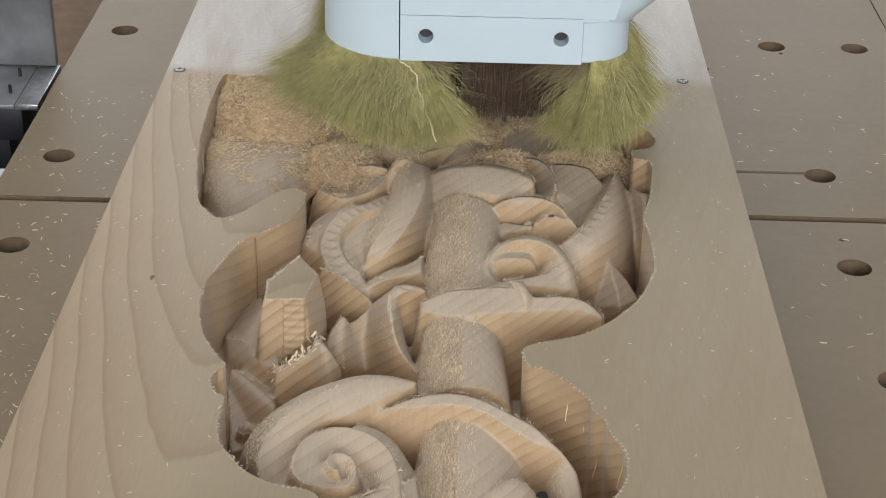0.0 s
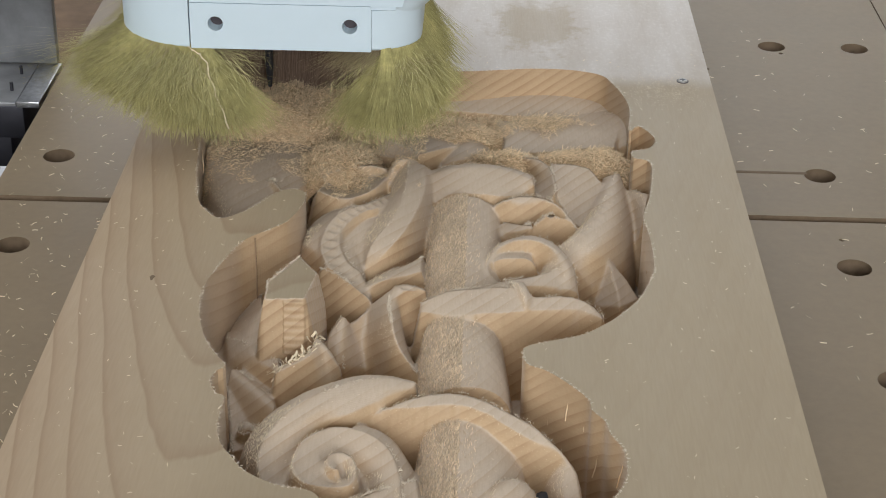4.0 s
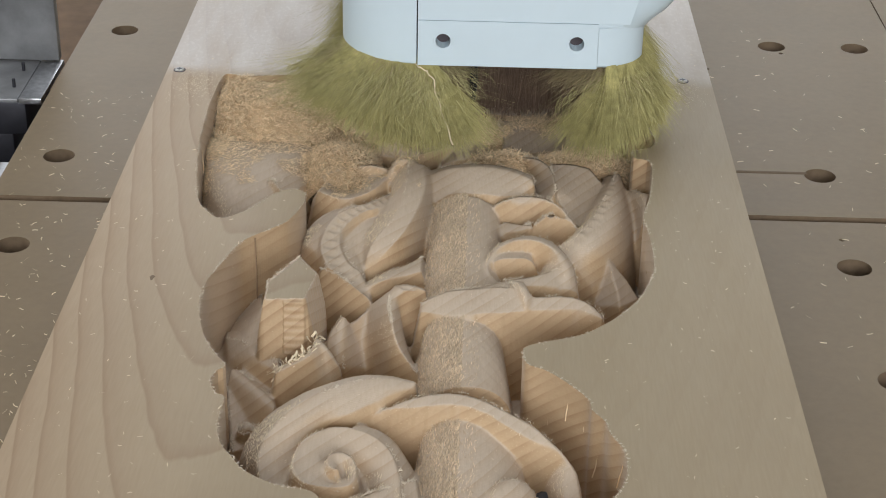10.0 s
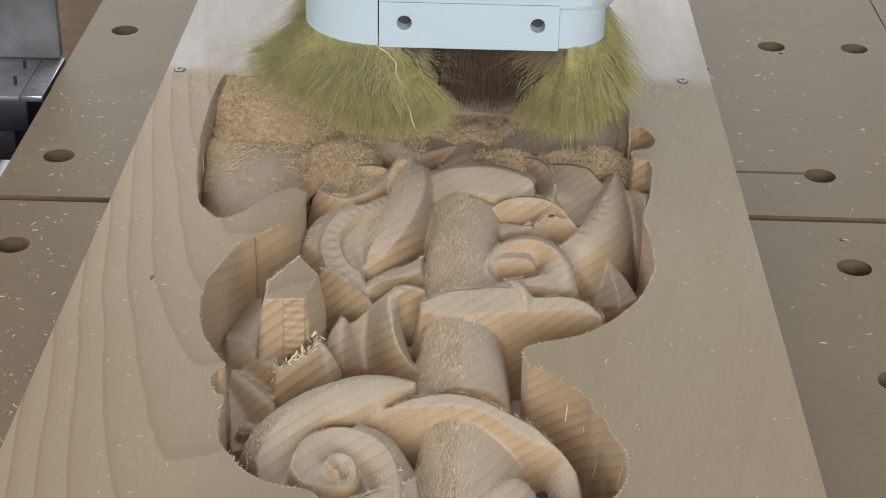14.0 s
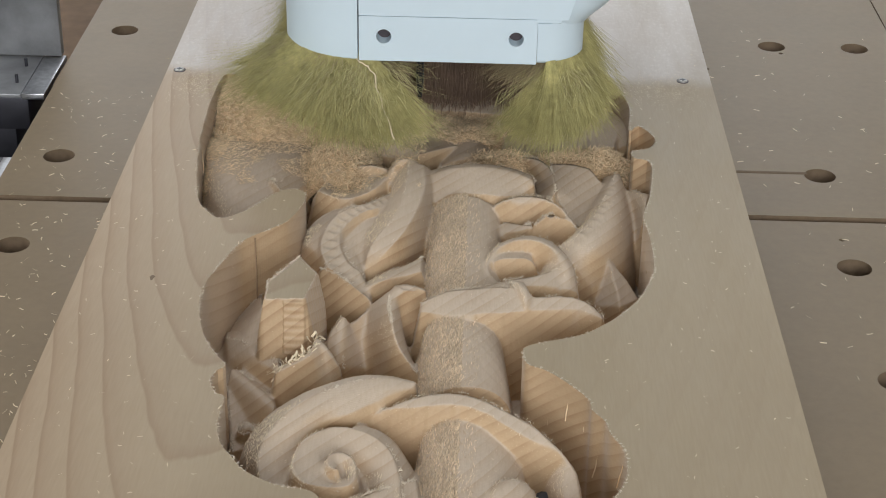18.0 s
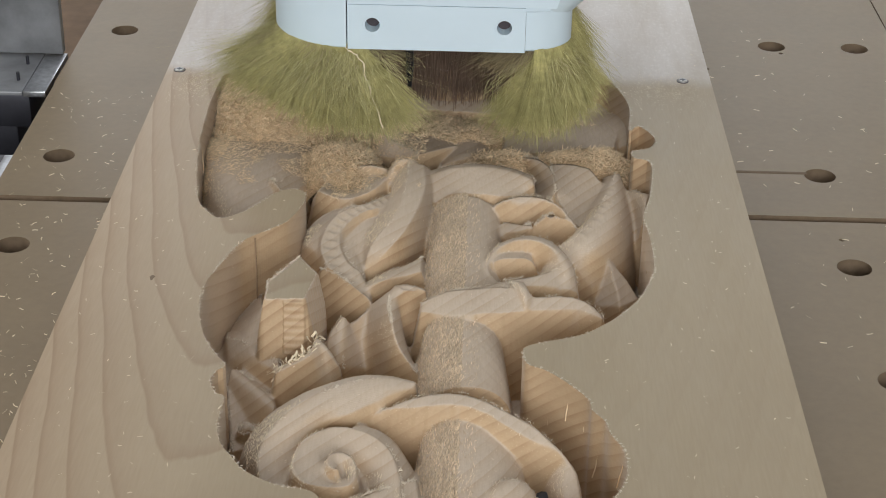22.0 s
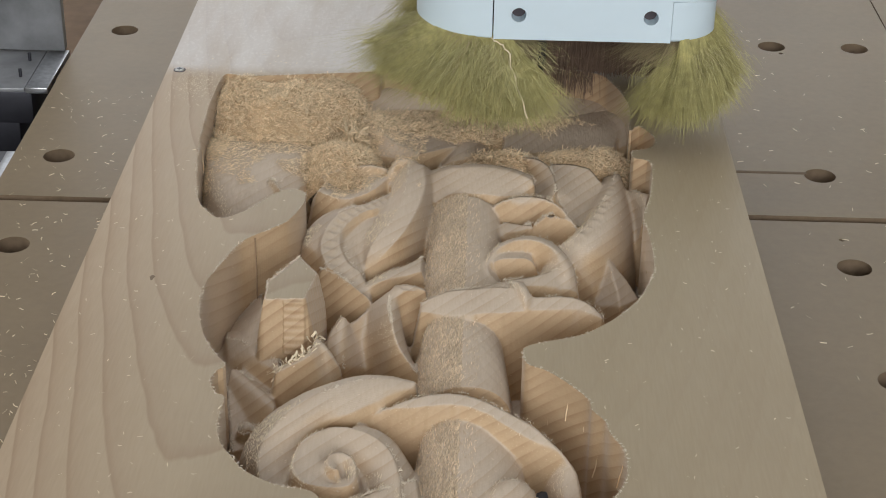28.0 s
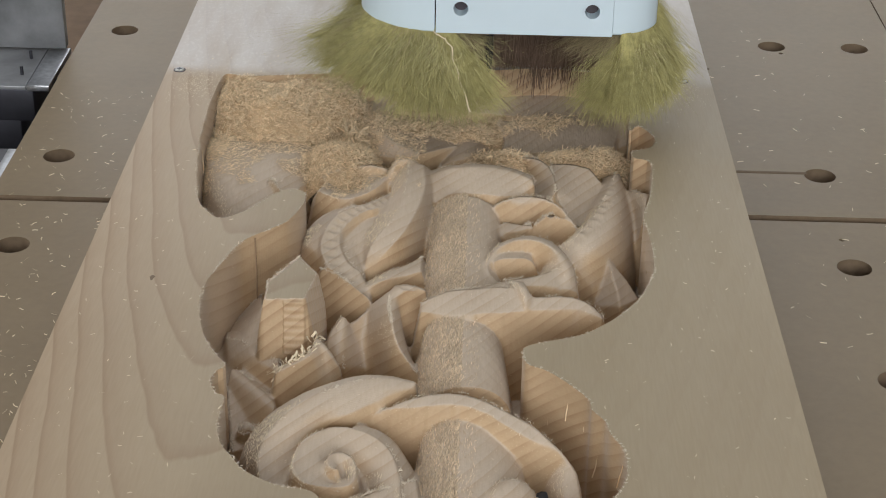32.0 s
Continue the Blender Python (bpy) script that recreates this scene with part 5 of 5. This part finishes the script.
bristles("brush_tuft", 2600, arc_root(front_right[7:], 0.1, 0.55), 22, BRISTLE, "olive-yellow side bristles", (0.028, 0.042), 1.0, 0.11, FINE)
bristles("brush_tuft", 7000, arc_root(front_left[13:], 0.62, 0.26, 0.10), 23, BRISTLE, "olive-yellow bristles with a pale strand", (0.036, 0.054), 1.0, 0.10, FINE)
bristles("brush_tuft", 4600, arc_root(front_left[8:14], 0.10, 0.60), 24, BRISTLE, "olive-yellow corner bristles", (0.026, 0.044), 1.0, 0.30, FINE)
bristles("brush_tuft", 3400, arc_root(front_left[3:10], 0.10, 1.4), 30, BRISTLE, "olive-yellow corner bristles pushed aside", (0.022, 0.038), 1.0, 0.36, FINE)
bristles("frayed_tuft", 5200, arc_root(front_left[2:11], 0.10, 2.4), 29, BRISTLE, "frayed bristles bent flat outwards", (0.014, 0.029), 1.0, 0.42, 0.00015)
bristles("frayed_tuft", 600, arc_root(front_left[2:14], 0.10, 1.5), 33, BRISTLE_DUSTY, "pale dusty bristles among the frayed ones", (0.014, 0.030), 1.0, 0.45, 0.00018)
bristles("frayed_tuft", 1700, arc_root(front_left[9:], 0.45, 0.75), 34, TIPS, "short bent tips sticking out of the worn tuft", (0.005, 0.011), 1.0, 0.75, 0.00017, 0.034)
bristles("frayed_tuft", 600, arc_root(front_right[2:9], 1.0, 0.5), 35, TIPS, "short bent tips sticking out of the worn tuft", (0.005, 0.009), 1.0, 0.45, 0.00015, 0.036)
bristles("brush_tuft", 1200, arc_root([(X0, 0.15), (X0, 0.05)], 0.1, 0.8), 25, BRISTLE, "olive-yellow side bristles", (0.02, 0.032), 1.0, 0.22, 0.00015)
bristles("inner_tuft", 1500, arc_root([(-0.050, 0.008), (-0.036, 0.020)], 0.5, -0.1), 26, BRISTLE_DUSTY, "dusty beige inner bristles", (0.012, 0.026), 1.0, 0.38, 0.00022)
bristles("inner_tuft", 2200, arc_root([(0.036, 0.020), (0.058, 0.008)], 0.4, -0.1), 27, BRISTLE_DUSTY, "dusty beige inner bristles", (0.012, 0.026), 1.0, 0.36, 0.00022)
# dense, long and dark, to stand in for the shade behind the cutter
bristles("rear_tuft", 12000, arc_root([(-0.074, 0.102), (0.000, 0.106), (0.058, 0.102)], 0.1, -0.05), 28, REAR, "dusty rear bristles, darkened for the shade under the shoe", (0.064, 0.080), 1.0, 0.05, 0.0004)
locks("frayed_lock", 70, 44, arc_root(front_left[3:13], 0.10, 1.7), 41, BRISTLE, "worn locks of olive bristles bent aside", (0.006, 0.026), (0.010, 0.019), 0.42)
locks("frayed_lock", 34, 36, arc_root(front_left[10:], 0.30, 0.55), 42, TIPS, "pale worn locks lying over the tuft", (0.012, 0.036), (0.008, 0.015), 0.40)
# a single pale stray strand among the left bristles
strand_pts = smooth_curve([(-0.052, -0.002, 0.001), (-0.043, -0.006, -0.004), (-0.038, -0.009, -0.020), (-0.030, -0.012, -0.042)], 24)
sv, sf = [], []
for i, q in enumerate(strand_pts):
    c = np.array(at(*q)) + 0.0006 * np.array([math.sin(i * 1.3), 0, math.cos(i * 1.7)])
    sv += [c + np.array([math.cos(a), 0, math.sin(a)]) * 0.0004 for a in (0, 1.571, 3.142, 4.712)]
sf = [(4 * i + a, 4 * i + (a + 1) % 4, 4 * i + 4 + (a + 1) % 4, 4 * i + 4 + a) for i in range(len(strand_pts) - 1) for a in range(4)]
mesh_part("stray_strand", sv, sf, FUZZ, head, "pale stray strand")

# ---- what moves: the head sweeps to and fro and creeps along the board with the gantry ----


def motions():
    walk(head, [(t, pose(x, y, z)) for t, x, y, z in [
    (0, 0.0082, 0.88, 0.1189), (0.1, 0.0052, 0.8801, 0.1106), (0.2, -0.0618, 0.8802, 0.1286), (0.3, 0.0722, 0.8803, 0.119),
    (0.4, -0.1244, 0.8804, 0.119), (0.5, 0.0352, 0.8805, 0.1099), (0.6, -0.0473, 0.8806, 0.109), (0.7, -0.011, 0.8807, 0.1193),
    (0.8, 0.0188, 0.8808, 0.12), (0.9, -0.0782, 0.8809, 0.124), (1, 0.0883, 0.881, 0.1192), (1.1, -0.1044, 0.8811, 0.1232),
    (1.2, 0.025, 0.8812, 0.1187), (1.3, -0.0423, 0.8813, 0.1102), (1.4, -0.0571, 0.8814, 0.1244), (1.5, 0.0722, 0.8815, 0.1185),
    (1.6, 0.0027, 0.8816, 0.1099), (1.7, -0.102, 0.8818, 0.123), (1.8, 0.0225, 0.8819, 0.1171), (1.9, 0.0238, 0.882, 0.1171),
    (2, -0.1071, 0.8821, 0.1215), (2.1, -0.0011, 0.8822, 0.1096), (2.2, 0.0673, 0.8823, 0.1181), (2.3, -0.0572, 0.8824, 0.124),
    (2.4, -0.0424, 0.8825, 0.1097), (2.5, 0.0963, 0.8826, 0.1108), (2.6, -0.0311, 0.8827, 0.1193),
    (2.7, -0.0733, 0.8828, 0.1274), (2.8, 0.0524, 0.8829, 0.1188), (2.9, -0.0011, 0.883, 0.112), (3, -0.0996, 0.8831, 0.1239),
    (3.1, 0.0302, 0.8832, 0.1087), (3.2, 0.0114, 0.8833, 0.1109), (3.3, -0.1212, 0.8834, 0.1179), (3.4, 0.0251, 0.8835, 0.1111),
    (3.5, 0.0113, 0.8836, 0.1107), (3.6, 0.0027, 0.8837, 0.1099), (3.7, -0.102, 0.8838, 0.123), (3.8, 0.0225, 0.8839, 0.1171),
    (3.9, 0.0238, 0.884, 0.1171), (4, -0.1071, 0.8841, 0.1215), (4.1, -0.0011, 0.8842, 0.1096), (4.2, 0.0673, 0.8843, 0.1181),
    (4.3, -0.0572, 0.8844, 0.124), (4.4, -0.0424, 0.8845, 0.1097), (4.5, 0.0963, 0.8846, 0.1108), (4.6, -0.0311, 0.8847, 0.1193),
    (4.7, -0.0733, 0.8848, 0.1274), (4.8, 0.0524, 0.8849, 0.1188), (4.9, -0.0011, 0.885, 0.112), (5, -0.0996, 0.8851, 0.1239),
    (5.1, 0.0302, 0.8853, 0.1087), (5.2, 0.0114, 0.8854, 0.1109), (5.3, -0.1212, 0.8855, 0.1179), (5.4, 0.0251, 0.8856, 0.1111),
    (5.5, -0.0901, 0.8857, 0.1205), (5.6, -0.0088, 0.8858, 0.1187), (5.7, 0.0276, 0.8859, 0.1089), (5.8, -0.1284, 0.886, 0.1087),
    (5.9, 0.0276, 0.8861, 0.1102), (6, -0.0138, 0.8862, 0.1181), (6.1, 0.094, 0.8863, 0.1092), (6.2, -0.0339, 0.8864, 0.1164),
    (6.3, 0.0674, 0.8865, 0.1178), (6.4, 0.005, 0.8866, 0.108), (6.5, 0.0012, 0.8867, 0.1133), (6.6, 0.0761, 0.8868, 0.1192),
    (6.7, -0.0403, 0.8869, 0.1094), (6.8, 0.0735, 0.887, 0.1204), (6.9, -0.0001, 0.8871, 0.1157), (7, 0.0263, 0.8872, 0.1111),
    (7.1, 0.0511, 0.8873, 0.1197), (7.2, -0.0277, 0.8874, 0.1189), (7.3, 0.0979, 0.8875, 0.1088), (7.4, -0.029, 0.8876, 0.1188),
    (7.5, 0.0598, 0.8877, 0.1198), (7.6, 0.0074, 0.8878, 0.1103), (7.7, 0.025, 0.8879, 0.1094), (7.8, 0.0312, 0.888, 0.1135),
    (7.9, -0.0027, 0.8881, 0.1166), (8, 0.0761, 0.8882, 0.1187), (8.1, -0.0392, 0.8883, 0.1102), (8.2, 0.0927, 0.8884, 0.1124),
    (8.3, -0.014, 0.8885, 0.1188), (8.4, 0.0524, 0.8887, 0.1192), (8.5, 0.0061, 0.8888, 0.1126), (8.6, 0.02, 0.8889, 0.1102),
    (8.7, 0.015, 0.889, 0.1101), (8.8, 0.0175, 0.8891, 0.1101), (8.9, 0.02, 0.8892, 0.1114), (9, 0.0126, 0.8893, 0.1098),
    (9.1, 0.0386, 0.8894, 0.1186), (9.2, -0.014, 0.8895, 0.1184), (9.3, 0.0901, 0.8896, 0.1145), (9.4, -0.0304, 0.8897, 0.1166),
    (9.5, 0.0486, 0.8898, 0.12), (9.6, 0.0324, 0.8899, 0.1155), (9.7, -0.0166, 0.89, 0.1182), (9.8, 0.0928, 0.8901, 0.1117),
    (9.9, 0.001, 0.8902, 0.1159), (10, 0.0174, 0.8903, 0.1123), (10.1, 0.0499, 0.8904, 0.1185), (10.2, -0.0419, 0.8905, 0.1093),
    (10.3, 0.0699, 0.8906, 0.1203), (10.4, 0.0174, 0.8907, 0.1135), (10.5, -0.0028, 0.8908, 0.1196),
    (10.6, 0.0811, 0.8909, 0.1204), (10.7, -0.0279, 0.891, 0.1188), (10.8, 0.0373, 0.8911, 0.1192),
    (10.9, 0.0486, 0.8912, 0.1194), (11, -0.0394, 0.8913, 0.109), (11.1, 0.0686, 0.8914, 0.1199), (11.2, 0.011, 0.8915, 0.1156),
    (11.3, -0.0104, 0.8916, 0.1204), (11.4, 0.093, 0.8917, 0.1097), (11.5, -0.0091, 0.8918, 0.119),
    (11.6, 0.0059, 0.8919, 0.118), (11.7, 0.0825, 0.8921, 0.1187), (11.8, -0.0117, 0.8922, 0.1188),
    (11.9, 0.0198, 0.8923, 0.1156), (12, 0.0824, 0.8924, 0.1199), (12.1, -0.0205, 0.8925, 0.1185), (12.2, 0.016, 0.8926, 0.1154),
    (12.3, 0.0812, 0.8927, 0.1198), (12.4, -0.0193, 0.8928, 0.1197), (12.5, 0.0185, 0.8929, 0.118),
    (12.6, 0.0812, 0.893, 0.1196), (12.7, -0.0117, 0.8931, 0.1198), (12.8, 0.0034, 0.8932, 0.1188),
    (12.9, 0.0917, 0.8933, 0.1104), (13, -0.0057, 0.8934, 0.1203), (13.1, 0.0021, 0.8935, 0.12), (13.2, 0.0942, 0.8936, 0.1117),
    (13.3, 0.0021, 0.8937, 0.1199), (13.4, -0.008, 0.8938, 0.1196), (13.5, 0.084, 0.8939, 0.1153), (13.6, 0.0096, 0.894, 0.1187),
    (13.7, -0.008, 0.8941, 0.1195), (13.8, 0.084, 0.8942, 0.1152), (13.9, 0.0084, 0.8943, 0.1199), (14, -0.0042, 0.8944, 0.1208),
    (14.1, 0.0906, 0.8945, 0.1099), (14.2, 0.0046, 0.8946, 0.1196), (14.3, -0.0106, 0.8947, 0.1192),
    (14.4, 0.0775, 0.8948, 0.1202), (14.5, 0.0222, 0.8949, 0.1213), (14.6, 0.0812, 0.895, 0.1196),
    (14.7, -0.0117, 0.8951, 0.1198), (14.8, 0.0034, 0.8952, 0.1188), (14.9, 0.0917, 0.8953, 0.1104),
    (15, -0.0057, 0.8954, 0.1203), (15.1, 0.0021, 0.8956, 0.12), (15.2, 0.0942, 0.8957, 0.1117), (15.3, 0.0021, 0.8958, 0.1199),
    (15.4, -0.008, 0.8959, 0.1196), (15.5, 0.084, 0.896, 0.1153), (15.6, 0.0096, 0.8961, 0.1187), (15.7, -0.008, 0.8962, 0.1195),
    (15.8, 0.084, 0.8963, 0.1152), (15.9, 0.0084, 0.8964, 0.1199), (16, -0.0042, 0.8965, 0.1208), (16.1, 0.0906, 0.8966, 0.1099),
    (16.2, 0.0046, 0.8967, 0.1196), (16.3, -0.0106, 0.8968, 0.1192), (16.4, 0.0775, 0.8969, 0.1202),
    (16.5, 0.0599, 0.897, 0.1215), (16.6, 0.0032, 0.8971, 0.1227), (16.7, -0.0006, 0.8972, 0.1212),
    (16.8, 0.0473, 0.8973, 0.1211), (16.9, -0.0297, 0.8974, 0.1123), (17, 0.0842, 0.8975, 0.1139),
    (17.1, -0.012, 0.8976, 0.1154), (17.2, 0.0221, 0.8977, 0.1189), (17.3, 0.046, 0.8978, 0.1209),
    (17.4, -0.031, 0.8979, 0.1107), (17.5, 0.0612, 0.898, 0.1212), (17.6, 0.0259, 0.8981, 0.1202),
    (17.7, -0.0209, 0.8982, 0.1108), (17.8, 0.0624, 0.8983, 0.1211), (17.9, 0.0297, 0.8984, 0.1202),
    (18, -0.0158, 0.8985, 0.1109), (18.1, 0.079, 0.8986, 0.1161), (18.2, 0.0082, 0.8987, 0.1208),
    (18.3, -0.0057, 0.8988, 0.1191), (18.4, 0.083, 0.899, 0.1133), (18.5, 0.0006, 0.8991, 0.1205),
    (18.6, 0.0006, 0.8992, 0.1205), (18.7, 0.0752, 0.8993, 0.1184), (18.8, -0.04, 0.8994, 0.1099),
    (18.9, 0.0599, 0.8995, 0.1206), (19, -0.0114, 0.8996, 0.1128), (19.1, 0.0246, 0.8997, 0.1209),
    (19.2, 0.0044, 0.8998, 0.1204), (19.3, -0.0045, 0.8999, 0.1187), (19.4, 0.0473, 0.9, 0.1214),
    (19.5, -0.0337, 0.9001, 0.1125), (19.6, 0.0831, 0.9002, 0.1115), (19.7, -0.0197, 0.9003, 0.1141),
    (19.8, 0.0182, 0.9004, 0.1232), (19.9, 0.0245, 0.9005, 0.122), (20, -0.0261, 0.9006, 0.1125), (20.1, 0.0857, 0.9007, 0.1114),
    (20.2, -0.0172, 0.9008, 0.1113), (20.3, 0.0157, 0.9009, 0.1216), (20.4, 0.0473, 0.901, 0.121),
    (20.5, -0.0402, 0.9011, 0.1119), (20.6, 0.0574, 0.9012, 0.1212), (20.7, 0.003, 0.9013, 0.1184),
    (20.8, -0.0058, 0.9014, 0.1181), (20.9, 0.0613, 0.9015, 0.1199), (21, -0.0453, 0.9016, 0.1116),
    (21.1, 0.0473, 0.9017, 0.1207), (21.2, -0.002, 0.9018, 0.1181), (21.3, -0.0097, 0.9019, 0.1138),
    (21.4, 0.0714, 0.902, 0.1186), (21.5, -0.0402, 0.9021, 0.1129), (21.6, 0.0447, 0.9022, 0.1218),
    (21.7, 0.0055, 0.9024, 0.1194), (21.8, -0.0148, 0.9025, 0.1134), (21.9, 0.0832, 0.9026, 0.1119),
    (22, -0.0224, 0.9027, 0.1159), (22.1, 0.0156, 0.9028, 0.1222), (22.2, 0.0385, 0.9029, 0.1201),
    (22.3, -0.0416, 0.903, 0.1125), (22.4, 0.065, 0.9031, 0.1207), (22.5, -0.0008, 0.9032, 0.1149),
    (22.6, -0.0123, 0.9033, 0.1118), (22.7, 0.0833, 0.9034, 0.1103), (22.8, -0.011, 0.9035, 0.1131),
    (22.9, 0.0029, 0.9036, 0.1189), (23, 0.0718, 0.9037, 0.1191), (23.1, -0.0238, 0.9038, 0.1167),
    (23.2, 0.0042, 0.9039, 0.1201), (23.3, 0.0754, 0.904, 0.1152), (23.4, -0.0187, 0.9041, 0.1168),
    (23.5, -0.0021, 0.9042, 0.1144), (23.6, 0.0794, 0.9043, 0.1125), (23.7, -0.0123, 0.9044, 0.1154),
    (23.8, -0.0098, 0.9045, 0.1114), (23.9, 0.0807, 0.9046, 0.1111), (24, -0.0124, 0.9047, 0.114),
    (24.1, -0.0034, 0.9048, 0.1142), (24.2, 0.0729, 0.9049, 0.1162), (24.3, -0.034, 0.905, 0.12), (24.4, 0.013, 0.9051, 0.1212),
    (24.5, 0.0536, 0.9052, 0.1209), (24.6, -0.0443, 0.9053, 0.1142), (24.7, 0.0232, 0.9054, 0.1214),
    (24.8, 0.0422, 0.9055, 0.1219), (24.9, -0.0495, 0.9056, 0.1113), (25, 0.0409, 0.9058, 0.1218),
    (25.1, 0.0207, 0.9059, 0.1198), (25.2, -0.0443, 0.906, 0.1181), (25.3, 0.0549, 0.9061, 0.1207),
    (25.4, 0.0092, 0.9062, 0.1221), (25.5, -0.0379, 0.9063, 0.1208), (25.6, 0.0794, 0.9064, 0.1125),
    (25.7, -0.0123, 0.9065, 0.1154), (25.8, -0.0098, 0.9066, 0.1114), (25.9, 0.0807, 0.9067, 0.1111),
    (26, -0.0124, 0.9068, 0.114), (26.1, -0.0034, 0.9069, 0.1142), (26.2, 0.0729, 0.907, 0.1162), (26.3, -0.034, 0.9071, 0.12),
    (26.4, 0.013, 0.9072, 0.1212), (26.5, 0.0536, 0.9073, 0.1209), (26.6, -0.0443, 0.9074, 0.1142),
    (26.7, 0.0232, 0.9075, 0.1214), (26.8, 0.0422, 0.9076, 0.1219), (26.9, -0.0495, 0.9077, 0.1113),
    (27, 0.0409, 0.9078, 0.1218), (27.1, 0.0207, 0.9079, 0.1198), (27.2, -0.0443, 0.908, 0.1181), (27.3, 0.0549, 0.9081, 0.1207),
    (27.4, 0.0092, 0.9082, 0.1221), (27.5, -0.0113, 0.9083, 0.1167), (27.6, -0.0062, 0.9084, 0.1141),
    (27.7, 0.0718, 0.9085, 0.1134), (27.8, -0.0254, 0.9086, 0.1162), (27.9, 0.0002, 0.9087, 0.1141),
    (28, 0.0591, 0.9088, 0.1215), (28.1, -0.0394, 0.9089, 0.1211), (28.2, 0.0091, 0.909, 0.121), (28.3, 0.046, 0.9091, 0.122),
    (28.4, -0.0472, 0.9093, 0.114), (28.5, 0.023, 0.9094, 0.124), (28.6, 0.0295, 0.9095, 0.1214),
    (28.7, -0.0498, 0.9096, 0.1111), (28.8, 0.0333, 0.9097, 0.1214), (28.9, 0.0192, 0.9098, 0.1224),
    (29, -0.0459, 0.9099, 0.1193), (29.1, 0.0447, 0.91, 0.1216), (29.2, 0.0027, 0.9101, 0.115), (29.3, -0.0319, 0.9102, 0.1182),
    (29.4, 0.0679, 0.9103, 0.1153), (29.5, -0.0063, 0.9104, 0.1174), (29.6, -0.0178, 0.9105, 0.1171),
    (29.7, 0.0744, 0.9106, 0.1127), (29.8, -0.0165, 0.9107, 0.1184), (29.9, -0.0063, 0.9108, 0.1172),
    (30, 0.0667, 0.9109, 0.1137), (30.1, -0.0319, 0.911, 0.1165), (30.2, 0.0001, 0.9111, 0.1132), (30.3, 0.0485, 0.9112, 0.1226),
    (30.4, -0.0473, 0.9113, 0.116), (30.5, 0.0103, 0.9114, 0.1229), (30.6, 0.0294, 0.9115, 0.122),
    (30.7, -0.0513, 0.9116, 0.113), (30.8, 0.0332, 0.9117, 0.122), (30.9, 0.009, 0.9118, 0.12), (31, -0.0422, 0.9119, 0.1213),
    (31.1, 0.0615, 0.912, 0.1159), (31.2, -0.0089, 0.9121, 0.118), (31.3, -0.0319, 0.9122, 0.1126),
    (31.4, 0.0664, 0.9123, 0.1131), (31.5, -0.0328, 0.9124, 0.1166), (31.6, 0.0009, 0.9125, 0.1113),
    (31.7, 0.0468, 0.9127, 0.1227), (31.8, -0.0454, 0.9128, 0.1192), (31.9, 0.0123, 0.9129, 0.1207), (32, 0.0266, 0.913, 0.1228),
    ]])
    walk(leg, [(t, pose(-0.3972, 1.14 + 0.00103 * t, 0.0)) for t in (0.0, 8.0, 16.0, 24.0, 32.0)])


motions()
